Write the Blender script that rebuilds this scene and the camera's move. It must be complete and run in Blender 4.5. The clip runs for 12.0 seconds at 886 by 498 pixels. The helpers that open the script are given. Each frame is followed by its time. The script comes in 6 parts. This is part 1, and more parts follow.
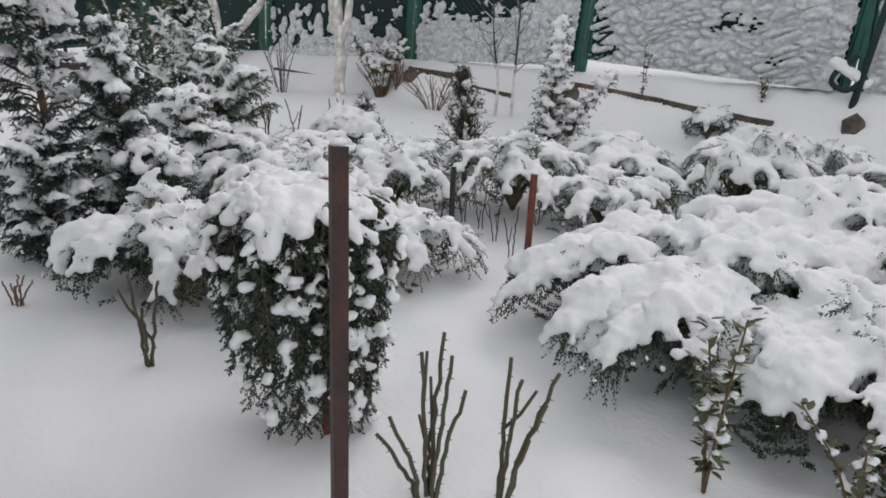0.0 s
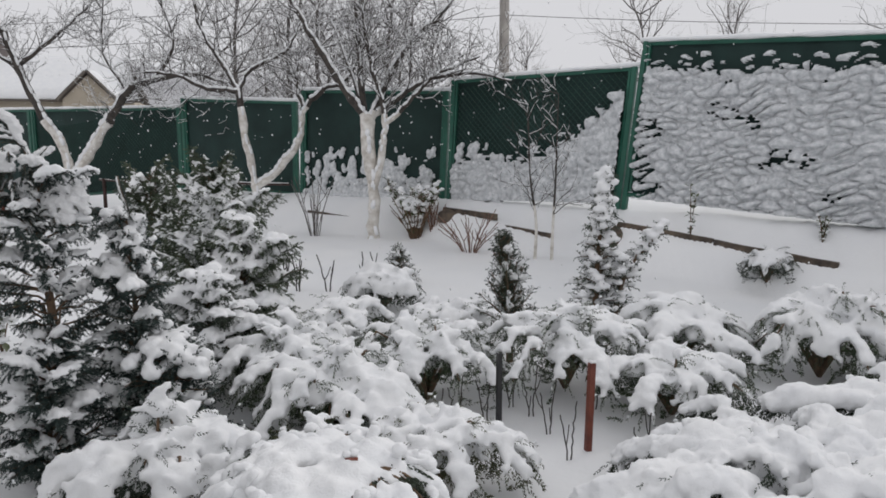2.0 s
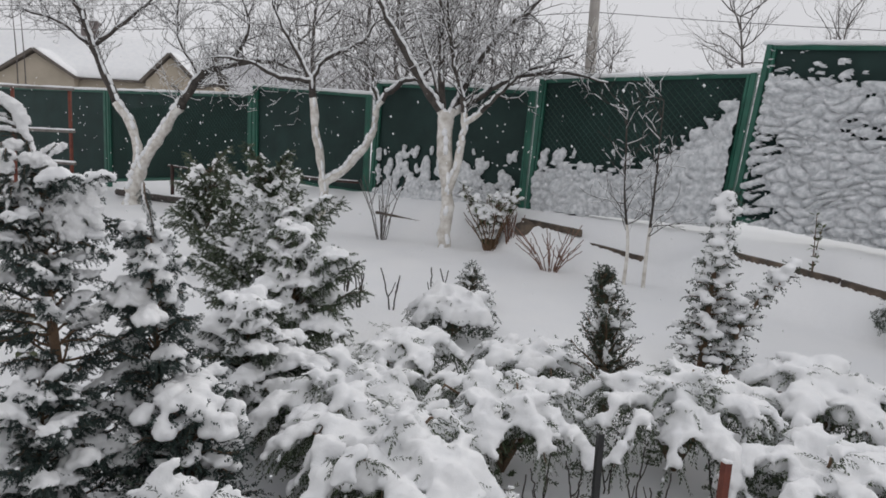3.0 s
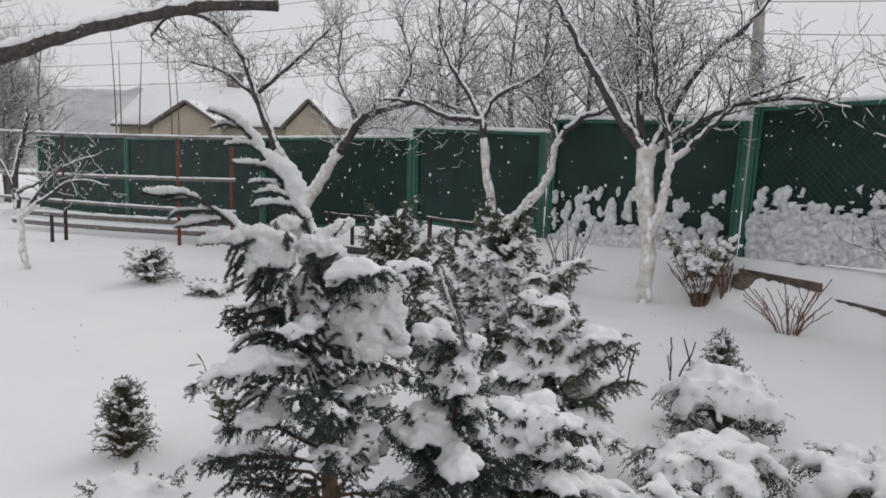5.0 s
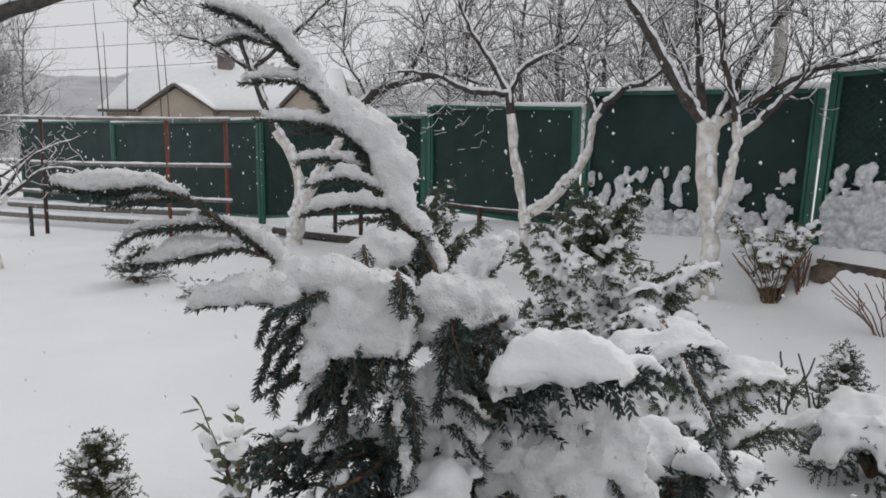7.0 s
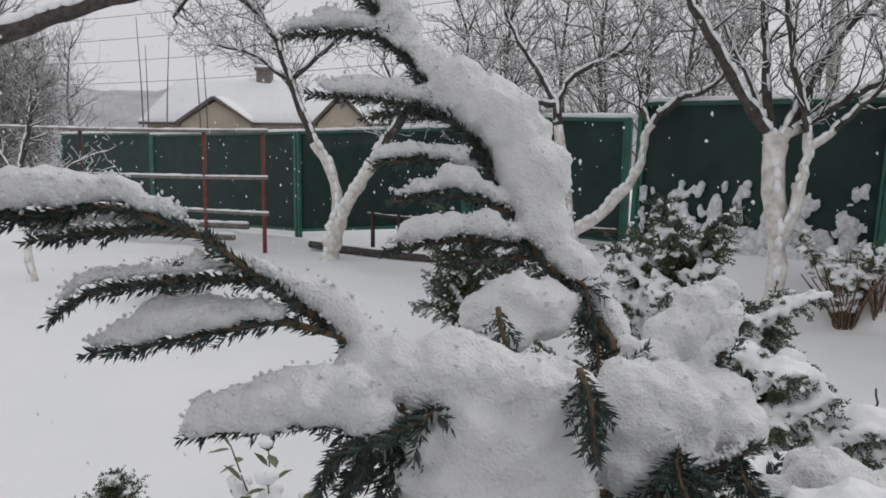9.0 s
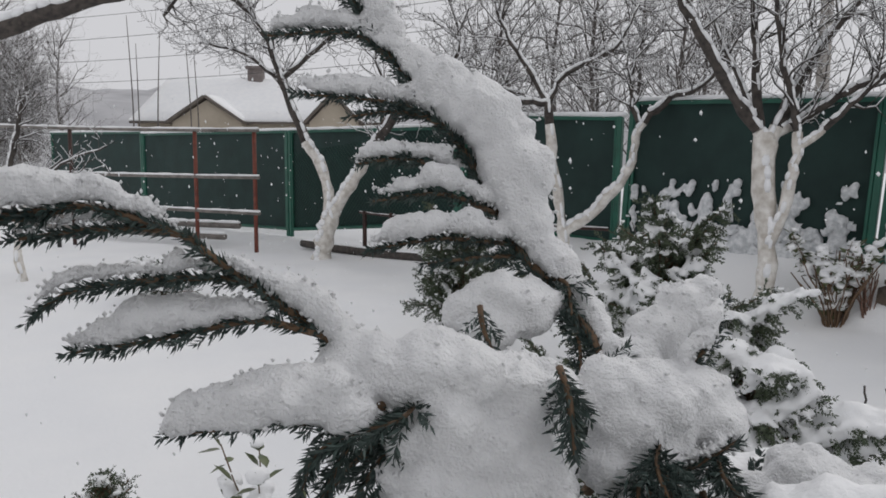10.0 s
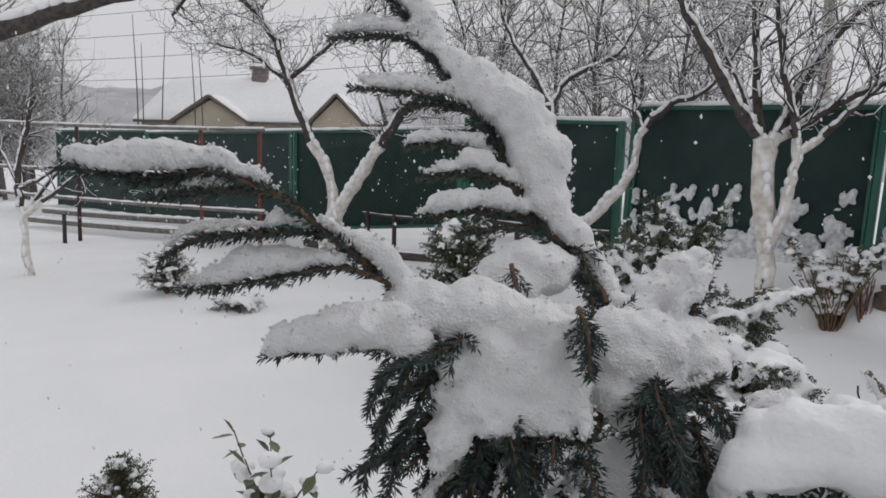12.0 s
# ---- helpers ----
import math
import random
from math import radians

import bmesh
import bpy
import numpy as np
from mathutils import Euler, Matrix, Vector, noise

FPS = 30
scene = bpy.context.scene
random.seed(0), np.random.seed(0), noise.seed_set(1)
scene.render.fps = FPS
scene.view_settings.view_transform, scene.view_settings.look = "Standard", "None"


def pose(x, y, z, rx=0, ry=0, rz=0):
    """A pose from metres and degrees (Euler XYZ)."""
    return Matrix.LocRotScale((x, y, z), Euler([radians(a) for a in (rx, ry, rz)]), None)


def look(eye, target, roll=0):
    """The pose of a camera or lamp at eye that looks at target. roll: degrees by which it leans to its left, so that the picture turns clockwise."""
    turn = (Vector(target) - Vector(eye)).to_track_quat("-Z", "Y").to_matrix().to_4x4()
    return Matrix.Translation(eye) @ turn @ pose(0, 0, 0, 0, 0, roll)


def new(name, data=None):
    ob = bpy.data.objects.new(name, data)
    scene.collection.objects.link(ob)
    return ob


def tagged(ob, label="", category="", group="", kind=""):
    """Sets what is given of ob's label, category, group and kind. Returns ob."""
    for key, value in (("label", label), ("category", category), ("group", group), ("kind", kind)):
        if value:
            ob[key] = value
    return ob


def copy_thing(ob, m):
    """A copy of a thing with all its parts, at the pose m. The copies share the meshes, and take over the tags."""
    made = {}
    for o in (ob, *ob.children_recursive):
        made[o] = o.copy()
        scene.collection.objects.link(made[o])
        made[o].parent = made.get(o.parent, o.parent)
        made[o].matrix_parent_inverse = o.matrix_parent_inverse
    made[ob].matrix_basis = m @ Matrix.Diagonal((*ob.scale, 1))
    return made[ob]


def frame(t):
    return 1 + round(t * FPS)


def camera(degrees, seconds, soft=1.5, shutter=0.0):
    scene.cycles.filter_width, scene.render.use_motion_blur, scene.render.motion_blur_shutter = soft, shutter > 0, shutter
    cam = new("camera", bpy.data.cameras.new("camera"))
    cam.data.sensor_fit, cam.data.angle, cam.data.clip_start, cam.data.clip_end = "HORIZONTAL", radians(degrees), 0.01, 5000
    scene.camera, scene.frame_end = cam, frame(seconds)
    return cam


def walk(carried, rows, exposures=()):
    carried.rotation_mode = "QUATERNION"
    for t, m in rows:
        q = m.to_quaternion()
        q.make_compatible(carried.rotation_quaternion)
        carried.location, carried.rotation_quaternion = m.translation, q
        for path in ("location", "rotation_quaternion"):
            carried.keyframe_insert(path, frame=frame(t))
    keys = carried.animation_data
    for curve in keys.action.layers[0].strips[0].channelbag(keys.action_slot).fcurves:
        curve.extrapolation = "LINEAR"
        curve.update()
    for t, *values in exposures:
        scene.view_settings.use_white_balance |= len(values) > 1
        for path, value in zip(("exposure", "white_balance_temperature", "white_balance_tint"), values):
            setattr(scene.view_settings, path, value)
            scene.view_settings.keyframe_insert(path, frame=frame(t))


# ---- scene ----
cam = camera(63.0, 12.0, 1.7)
PATH = [
    (0, (0.192, -1.73, 0.889), (0.252, 0.182, 0.305), 2.0),
    (0.5, (0.12, -1.72, 1.053), (0.153, 0.209, 0.527), 1.0),
    (0.8, (0.08, -1.679, 1.116), (0.116, 0.276, 0.694), 1.1),
    (1, (0.079, -1.651, 1.186), (0.124, 0.312, 0.805), 0.4),
    (1.5, (0.074, -1.541, 1.176), (0.116, 0.422, 0.795), 0.1),
    (2, (0.153, -1.237, 1.181), (0.112, 0.742, 0.896), -0.2),
    (2.5, (0.15, -0.874, 1.192), (0.014, 1.1, 0.9), 0.5),
    (3, (0.018, -0.472, 1.258), (-0.205, 1.493, 0.958), 2.7),
    (3.5, (-0.233, -0.286, 1.321), (-0.657, 1.647, 1.027), 2.5),
    (3.7, (-0.332, -0.204, 1.319), (-0.815, 1.714, 1.022), 1.1),
    (5.3, (-1.029, 0.452, 1.293), (-1.577, 2.365, 1.089), 1.1),
    (5.5, (-1.085, 0.593, 1.269), (-1.637, 2.505, 1.065), 1.1),
    (6, (-1.231, 0.816, 1.297), (-1.765, 2.729, 1.063), 1.0),
    (6.5, (-1.393, 0.964, 1.278), (-1.928, 2.875, 1.024), -0.0),
    (7, (-1.51, 1.125, 1.275), (-2.033, 3.038, 1.017), 0.2),
    (7.5, (-1.601, 1.282, 1.279), (-2.123, 3.192, 1.002), 0.7),
    (7.7, (-1.641, 1.288, 1.274), (-2.222, 3.179, 0.98), 1.2),
    (9.3, (-1.697, 1.442, 1.262), (-2.308, 3.334, 1.048), 0.4),
    (9.5, (-1.694, 1.439, 1.262), (-2.3, 3.333, 1.047), 0.4),
    (10, (-1.69, 1.429, 1.262), (-2.283, 3.326, 1.038), 0.4),
    (10.5, (-1.682, 1.409, 1.253), (-2.275, 3.305, 1.025), 0.3),
    (11, (-1.653, 1.363, 1.247), (-2.264, 3.254, 1.016), 0.5),
    (11.5, (-1.637, 1.322, 1.242), (-2.243, 3.214, 1.017), 0.6),
    (12, (-1.688, 1.328, 1.246), (-2.282, 3.226, 1.03), 1.2),
]
walk(cam, [(t, look(eye, target, roll)) for t, eye, target, roll in PATH], [(0.0, 0.10), (1.5, 0.07), (3.5, 0.07), (5.5, 0.05), (7.0, 0.05), (9.3, -0.05), (12.0, -0.05)])

# ---- light ----
world = bpy.data.worlds.new("overcast")
scene.world = world
world.use_nodes = True
wn, wl = world.node_tree.nodes, world.node_tree.links
sky = wn.new("ShaderNodeTexSky")
sky.sky_type, sky.sun_disc = "NISHITA", False
sky.sun_elevation, sky.sun_rotation = radians(28), radians(150)
sky.air_density, sky.dust_density = 1.0, 6.0
grey = wn.new("ShaderNodeHueSaturation")
grey.inputs["Saturation"].default_value = 0.12
wl.new(sky.outputs[0], grey.inputs["Color"])
cloud = wn.new("ShaderNodeMix")
cloud.data_type = "RGBA"
cloud.inputs["Factor"].default_value = 0.93
cloud.inputs["B"].default_value = (6.6, 6.6, 6.88, 1)
wl.new(grey.outputs[0], cloud.inputs["A"])
wn["Background"].inputs["Strength"].default_value = 0.1
wl.new(cloud.outputs["Result"], wn["Background"].inputs["Color"])
sun = new("sun", bpy.data.lights.new("sun", "SUN"))
sun.data.energy, sun.data.angle, sun.data.color = 0.75, radians(40), (1.0, 0.97, 0.94)
sun.matrix_world = pose(0, 0, 10, 55, 0, 150)


# ---- materials ----
def material(name, base, base2, scale, rough=0.6, bump=0.2, bump_scale=60.0, metal=0.0, fine=None, subsurface=0.0, per_piece=0.0, relief=0.01):
    """Two tones mixed by noise at two sizes, with fine relief."""
    mat = bpy.data.materials.new(name)
    mat.use_nodes = True
    nt = mat.node_tree
    n, l = nt.nodes, nt.links
    bsdf = n["Principled BSDF"]
    bsdf.inputs["Roughness"].default_value, bsdf.inputs["Metallic"].default_value = rough, metal
    co = n.new("ShaderNodeTexCoord")
    big = n.new("ShaderNodeTexNoise")
    big.inputs["Scale"].default_value, big.inputs["Detail"].default_value = scale, 5
    l.new(co.outputs["Object"], big.inputs["Vector"])
    mix = n.new("ShaderNodeMix")
    mix.data_type = "RGBA"
    mix.inputs["A"].default_value, mix.inputs["B"].default_value = (*base, 1), (*base2, 1)
    ramp = n.new("ShaderNodeMapRange")
    ramp.inputs["From Min"].default_value, ramp.inputs["From Max"].default_value = 0.35, 0.65
    l.new(big.outputs["Fac"], ramp.inputs["Value"])
    l.new(ramp.outputs["Result"], mix.inputs["Factor"])
    out = mix.outputs["Result"]
    if per_piece:
        geo = n.new("ShaderNodeNewGeometry")
        vary = n.new("ShaderNodeHueSaturation")
        rng = n.new("ShaderNodeMapRange")
        rng.inputs["To Min"].default_value, rng.inputs["To Max"].default_value = 1 - per_piece, 1 + per_piece
        l.new(geo.outputs["Random Per Island"], rng.inputs["Value"])
        l.new(rng.outputs["Result"], vary.inputs["Value"])
        l.new(out, vary.inputs["Color"])
        out = vary.outputs["Color"]
    l.new(out, bsdf.inputs["Base Color"])
    if subsurface:
        bsdf.inputs["Subsurface Weight"].default_value = subsurface
        bsdf.inputs["Subsurface Radius"].default_value = (0.02, 0.025, 0.03)
        bsdf.inputs["Subsurface Scale"].default_value = 0.3
    if bump:
        tex = n.new("ShaderNodeTexNoise")
        tex.inputs["Scale"].default_value, tex.inputs["Detail"].default_value = bump_scale, 6
        l.new(co.outputs["Object"], tex.inputs["Vector"])
        b = n.new("ShaderNodeBump")
        b.inputs["Strength"].default_value, b.inputs["Distance"].default_value = bump, relief
        l.new(tex.outputs["Fac"], b.inputs["Height"])
        l.new(b.outputs["Normal"], bsdf.inputs["Normal"])
    return mat


M_SNOW = material("snow", (0.84, 0.85, 0.865), (0.89, 0.895, 0.90), 6, 0.7, 0.4, 160, relief=0.006)
M_SNOWFINE = material("snow_crystals", (0.86, 0.865, 0.875), (0.90, 0.905, 0.91), 30, 0.75, 0.8, 520, relief=0.0045)
# greyer than M_SNOW in uneven patches; for snow stuck to the fence net
M_CRUST = material("grey_snow_crust", (0.52, 0.545, 0.56), (0.80, 0.81, 0.825), 22, 0.75, 0.8, 70)
M_GROUND = material("snow_ground", (0.84, 0.85, 0.865), (0.88, 0.885, 0.89), 1.2, 0.75, 0.45, 38)
M_BLUE = material("blue_green_needles", (0.023, 0.042, 0.037), (0.043, 0.067, 0.058), 14, 0.55, 0, per_piece=0.35)
M_GREEN = material("green_needles", (0.034, 0.054, 0.025), (0.068, 0.090, 0.045), 10, 0.55, 0, per_piece=0.4)
M_FEATHER = material("pale_green_sprays", (0.055, 0.078, 0.045), (0.10, 0.125, 0.075), 10, 0.6, 0, per_piece=0.4)
M_DARK = material("dark_needles", (0.024, 0.037, 0.024), (0.050, 0.068, 0.042), 9, 0.6, 0, per_piece=0.4)
M_OLIVE = material("olive_needles", (0.040, 0.048, 0.019), (0.080, 0.085, 0.034), 9, 0.6, 0, per_piece=0.35)
M_TWIG = material("brown_twig", (0.10, 0.065, 0.040), (0.17, 0.105, 0.06), 30, 0.8, 0.4, 160)
M_BARK = material("dark_bark", (0.035, 0.030, 0.028), (0.085, 0.072, 0.062), 18, 0.85, 0.6, 70)
M_FARBARK = material("grey_bark", (0.075, 0.065, 0.062), (0.14, 0.125, 0.115), 8, 0.85, 0.3, 40)
M_LIME = material("whitewash", (0.50, 0.46, 0.41), (0.80, 0.78, 0.74), 11, 0.85, 0.9, 45)
M_ROSE = material("rose_stem", (0.055, 0.075, 0.035), (0.10, 0.065, 0.040), 24, 0.6, 0.3, 120)
M_LEAF = material("evergreen_leaf", (0.055, 0.075, 0.030), (0.11, 0.13, 0.055), 20, 0.4, 0.1, 60, per_piece=0.3)
M_REDLEAF = material("russet_stems", (0.14, 0.075, 0.055), (0.22, 0.13, 0.095), 20, 0.8, 0.2, 90)
M_PAINT = material("green_paint", (0.012, 0.085, 0.058), (0.018, 0.12, 0.08), 5, 0.45, 0.15, 120)
M_NET = material("shade_net", (0.009, 0.028, 0.025), (0.015, 0.042, 0.037), 3, 0.8, 0.6, 220)
M_WIRE = material("green_wire", (0.012, 0.065, 0.045), (0.02, 0.085, 0.06), 6, 0.5, 0)
M_RUST = material("red_primer_iron", (0.125, 0.032, 0.022), (0.20, 0.055, 0.032), 14, 0.65, 0.4, 90)
M_IRON = material("dark_brown_iron", (0.026, 0.012, 0.010), (0.060, 0.022, 0.016), 12, 0.55, 0.4, 90)
M_BLACK = material("black_iron", (0.014, 0.014, 0.016), (0.03, 0.03, 0.03), 12, 0.5, 0.3, 90)
M_STONE = material("kerb_stone", (0.055, 0.045, 0.038), (0.15, 0.115, 0.085), 9, 0.9, 0.8, 40)
M_PLANK = material("weathered_plank", (0.13, 0.12, 0.11), (0.24, 0.22, 0.20), 12, 0.85, 0.5, 60)
M_PLASTER = material("beige_plaster", (0.40, 0.35, 0.28), (0.48, 0.42, 0.34), 1.5, 0.9, 0.3, 30)
M_EAVE = material("dark_eave_board", (0.10, 0.085, 0.075), (0.16, 0.14, 0.12), 3, 0.8, 0.2, 30)
M_BRICK = material("chimney_brick", (0.15, 0.13, 0.125), (0.22, 0.19, 0.18), 6, 0.9, 0.5, 25)
M_CONCRETE = material("concrete", (0.30, 0.28, 0.26), (0.40, 0.38, 0.35), 3, 0.9, 0.4, 30)
M_CABLE = material("black_cable", (0.04, 0.04, 0.042), (0.06, 0.06, 0.06), 3, 0.6, 0)


# ---- mesh building ----
_ico = bmesh.new()
bmesh.ops.create_icosphere(_ico, subdivisions=1, radius=1.06)
BALL_V = np.array([v.co[:] for v in _ico.verts])
BALL_F = np.array([[v.index for v in f.verts] for f in _ico.faces])
_ico.free()


def unit(a):
    x, y, z = a
    k = 1.0 / max(math.sqrt(x * x + y * y + z * z), 1e-9)
    return np.array((x * k, y * k, z * k))


def cross(a, b):
    """The cross product of two arrays of vectors, or of one vector and another."""
    a, b = np.asarray(a), np.asarray(b)
    if a.ndim == 1 and b.ndim == 1:
        return np.array((a[1] * b[2] - a[2] * b[1], a[2] * b[0] - a[0] * b[2], a[0] * b[1] - a[1] * b[0]))
    return np.stack([a[..., 1] * b[..., 2] - a[..., 2] * b[..., 1], a[..., 2] * b[..., 0] - a[..., 0] * b[..., 2], a[..., 0] * b[..., 1] - a[..., 1] * b[..., 0]], -1)


def size_of(a):
    return np.sqrt((a * a).sum(-1, keepdims=True))


class Shape:
    """Collects tubes, balls, needles and boxes for one mesh."""

    def __init__(self):
        self.v, self.f, self.n = [], [], 0

    def add(self, v, f):
        """f: a whole-number array with one face a row, or a list of such rows."""
        self.v.append(np.asarray(v, float))
        if isinstance(f, np.ndarray):
            self.f.append(f + self.n)
        else:
            for size in sorted({len(q) for q in f}):
                self.f.append(np.array([q for q in f if len(q) == size], dtype=int) + self.n)
        self.n += len(v)

    def tube(self, pts, radii, sides=6, squash=1.0):
        pts, radii = np.asarray(pts, float), np.asarray(radii, float)
        k = len(pts)
        d = np.empty_like(pts)
        d[1:-1], d[0], d[-1] = pts[2:] - pts[:-2], pts[1] - pts[0], pts[-1] - pts[-2]
        d /= np.maximum(size_of(d), 1e-9)
        ref = np.array((0.13, 0.21, 1.0)) if abs(d[:, 2]).mean() < 0.85 else np.array((1.0, 0.2, 0.1))
        side = cross(d, ref)
        side /= np.maximum(size_of(side), 1e-9)
        up = cross(side, d)
        a = np.arange(sides) * 2 * math.pi / sides
        v = pts[:, None] + radii[:, None, None] * (np.cos(a)[None, :, None] * side[:, None] + squash * np.sin(a)[None, :, None] * up[:, None])
        j = np.arange(sides)
        b = (j + 1) % sides
        row = np.stack([j, b, b + sides, j + sides], 1)
        quads = (row[None] + sides * np.arange(k - 1)[:, None, None]).reshape(-1, 4)
        self.v.append(v.reshape(-1, 3))
        self.f += [quads + self.n, np.array([j[::-1]]) + self.n, np.array([j + sides * (k - 1)]) + self.n]
        self.n += k * sides

    def ball(self, c, r):
        self.v.append(BALL_V * (np.asarray(r, float) * np.ones(3)) + np.asarray(c))
        self.f.append(BALL_F + self.n)
        self.n += len(BALL_V)

    def needles(self, base, tips, width):
        """Slim leaves, each a kite folded along its middle."""
        k = len(base)
        if not k:
            return
        d = tips - base
        s = cross(d, np.random.normal(size=(k, 3)))
        s /= np.maximum(size_of(s), 1e-9)
        u = cross(s, d)
        u /= np.maximum(size_of(u), 1e-9)
        mid = base + d * 0.45 + u * width * 0.25
        v = np.empty((k, 4, 3))
        v[:, 0], v[:, 1], v[:, 2], v[:, 3] = base, mid + s * width * 0.5, tips, mid - s * width * 0.5
        self.v.append(v.reshape(-1, 3))
        o = self.n + 4 * np.arange(k)[:, None]
        self.f.append(np.concatenate([o + np.array((0, 1, 2)), o + np.array((0, 2, 3))]))
        self.n += 4 * k

    def box(self, m, size):
        bm = bmesh.new()
        bmesh.ops.create_cube(bm, size=1, matrix=Matrix.Diagonal((*size, 1)))
        bmesh.ops.bevel(bm, geom=bm.edges[:], offset=min(size) * 0.12, segments=1, affect="EDGES", clamp_overlap=True)
        bm.verts.index_update()
        self.add([(m @ v.co)[:] for v in bm.verts], [[v.index for v in f.verts] for f in bm.faces])
        bm.free()

    def mesh(self, name, mat, parent=None, label="", smooth=True):
        me = bpy.data.meshes.new(name)
        v = np.concatenate(self.v) if self.v else np.zeros((0, 3))
        me.vertices.add(len(v))
        me.vertices.foreach_set("co", v.ravel())
        sizes = np.concatenate([np.full(len(f), f.shape[1]) for f in self.f]) if self.f else np.zeros(0, int)
        loops = np.concatenate([f.ravel() for f in self.f]) if self.f else np.zeros(0, int)
        me.loops.add(len(loops))
        me.loops.foreach_set("vertex_index", loops.astype(np.int32))
        me.polygons.add(len(sizes))
        starts = np.r_[0, np.cumsum(sizes)[:-1]] if len(sizes) else sizes
        me.polygons.foreach_set("loop_start", starts.astype(np.int32))
        me.polygons.foreach_set("use_smooth", np.full(len(sizes), smooth))
        me.materials.append(mat)
        me.update(calc_edges=True)
        ob = new(name, me)
        if parent is not None:
            ob.parent = parent
        if label:
            ob["label"] = label
        return ob


def thing(name, label, category, at=(0, 0, 0), group="", kind=""):
    ob = new(name)
    ob.empty_display_size = 0.1
    ob.location = at
    return tagged(ob, label, category, group, kind)


def merge(ob, voxel, rough=0.0, size=0.05, soft=2, grain=0.0):
    """Melts the overlapping balls of a snow mesh into one lumpy skin."""
    m = ob.modifiers.new("merge", "REMESH")
    m.mode, m.voxel_size, m.use_smooth_shade = "VOXEL", voxel, True
    if soft:
        s = ob.modifiers.new("soften", "SMOOTH")
        s.factor, s.iterations = 0.5, soft
    if rough:
        tex = bpy.data.textures.new("lumps", "CLOUDS")
        tex.noise_scale, tex.noise_depth = size, 3
        d = ob.modifiers.new("lumps", "DISPLACE")
        d.texture, d.strength, d.mid_level, d.texture_coords = tex, rough, 0.5, "LOCAL"
    if grain:
        tex = bpy.data.textures.new("grain", "CLOUDS")
        tex.noise_scale, tex.noise_depth = grain * 1.5, 2
        d = ob.modifiers.new("grain", "DISPLACE")
        d.texture, d.strength, d.mid_level, d.texture_coords = tex, grain, 0.5, "LOCAL"
    return ob


def bend(p0, p1, sag, k=6, wob=0.0):
    """A curve from p0 to p1 that rises (sag > 0) or hangs in between."""
    p0, p1 = np.asarray(p0, float), np.asarray(p1, float)
    t = np.linspace(0, 1, k)[:, None]
    pts = p0 + (p1 - p0) * t
    pts[:, 2] += sag * 4 * (t * (1 - t))[:, 0]
    if wob:
        w = np.random.normal(size=(k, 3)) * wob
        w[0] = w[-1] = 0
        pts += w
    return pts


def walk_line(pts, step):
    """Points at even steps along a polyline, with the direction there and the share of the way."""
    pts = np.asarray(pts, float)
    seg = np.linalg.norm(np.diff(pts, axis=0), axis=1)
    cum = np.r_[0, np.cumsum(seg)]
    for s in np.arange(step * 0.5, cum[-1], step):
        i = min(np.searchsorted(cum, s) - 1, len(seg) - 1)
        f = (s - cum[i]) / max(seg[i], 1e-9)
        yield pts[i] + (pts[i + 1] - pts[i]) * f, unit(pts[i + 1] - pts[i]), s / cum[-1]


def dress(shape, pts, step, length, width, spread=0.75, taper=0.4, count=3, down=0.0):
    """Needles all along a twig, pointing forwards and outwards."""
    pts = np.asarray(pts, float)
    seg = np.diff(pts, axis=0)
    ln = np.linalg.norm(seg, axis=1)
    cum = np.r_[0, np.cumsum(ln)]
    k = max(2, int(cum[-1] / step))
    s = np.repeat((np.arange(k) + 0.5) / k, count)
    at = s * cum[-1]
    i = np.clip(np.searchsorted(cum, at) - 1, 0, len(ln) - 1)
    base = pts[i] + seg[i] * ((at - cum[i]) / np.maximum(ln[i], 1e-9))[:, None]
    d = seg[i] / np.maximum(ln[i], 1e-9)[:, None]
    side = cross(d, np.random.normal(size=(len(s), 3)))
    side /= np.maximum(size_of(side), 1e-9)
    way = d * (1 - spread * 0.5) + side * spread
    way[:, 2] -= down
    way /= size_of(way)
    size = length * np.random.uniform(0.7, 1.2, len(s)) * (1 - taper * s)
    shape.needles(base, base + way * size[:, None], width)


# ---- the lie of the land ----
FENCE = [(-18.0, 17.4), (-12.85, 14.83), (-7.8, 12.3), (-4.31, 10.55), (-2.2, 9.5), (0.0, 8.4), (2.0, 6.93), (4.05, 4.87), (6.1, 2.8)]


def fence_distance(x, y):
    """How far a place lies in front of the fence."""
    best = None
    for (ax, ay), (bx, by) in zip(FENCE, FENCE[1:]):
        dx, dy = bx - ax, by - ay
        t = ((x - ax) * dx + (y - ay) * dy) / (dx * dx + dy * dy)
        t = min(1.0, max(0.0, t))
        ex, ey = x - ax - t * dx, y - ay - t * dy
        far = math.hypot(ex, ey)
        if best is None or far < abs(best):
            best = far if dx * ey - dy * ex < 0 else -far
    return best


def smooth01(t):
    t = min(1.0, max(0.0, t))
    return t * t * (3 - 2 * t)


BANK_X, BANK_Z = (-0.6, -0.02, 0.64, 1.22, 1.4, 1.87, 3.42, 4.2), (0.22, 0.38, 0.28, 0.15, 0.17, 0.34, 0.15, 0.12)


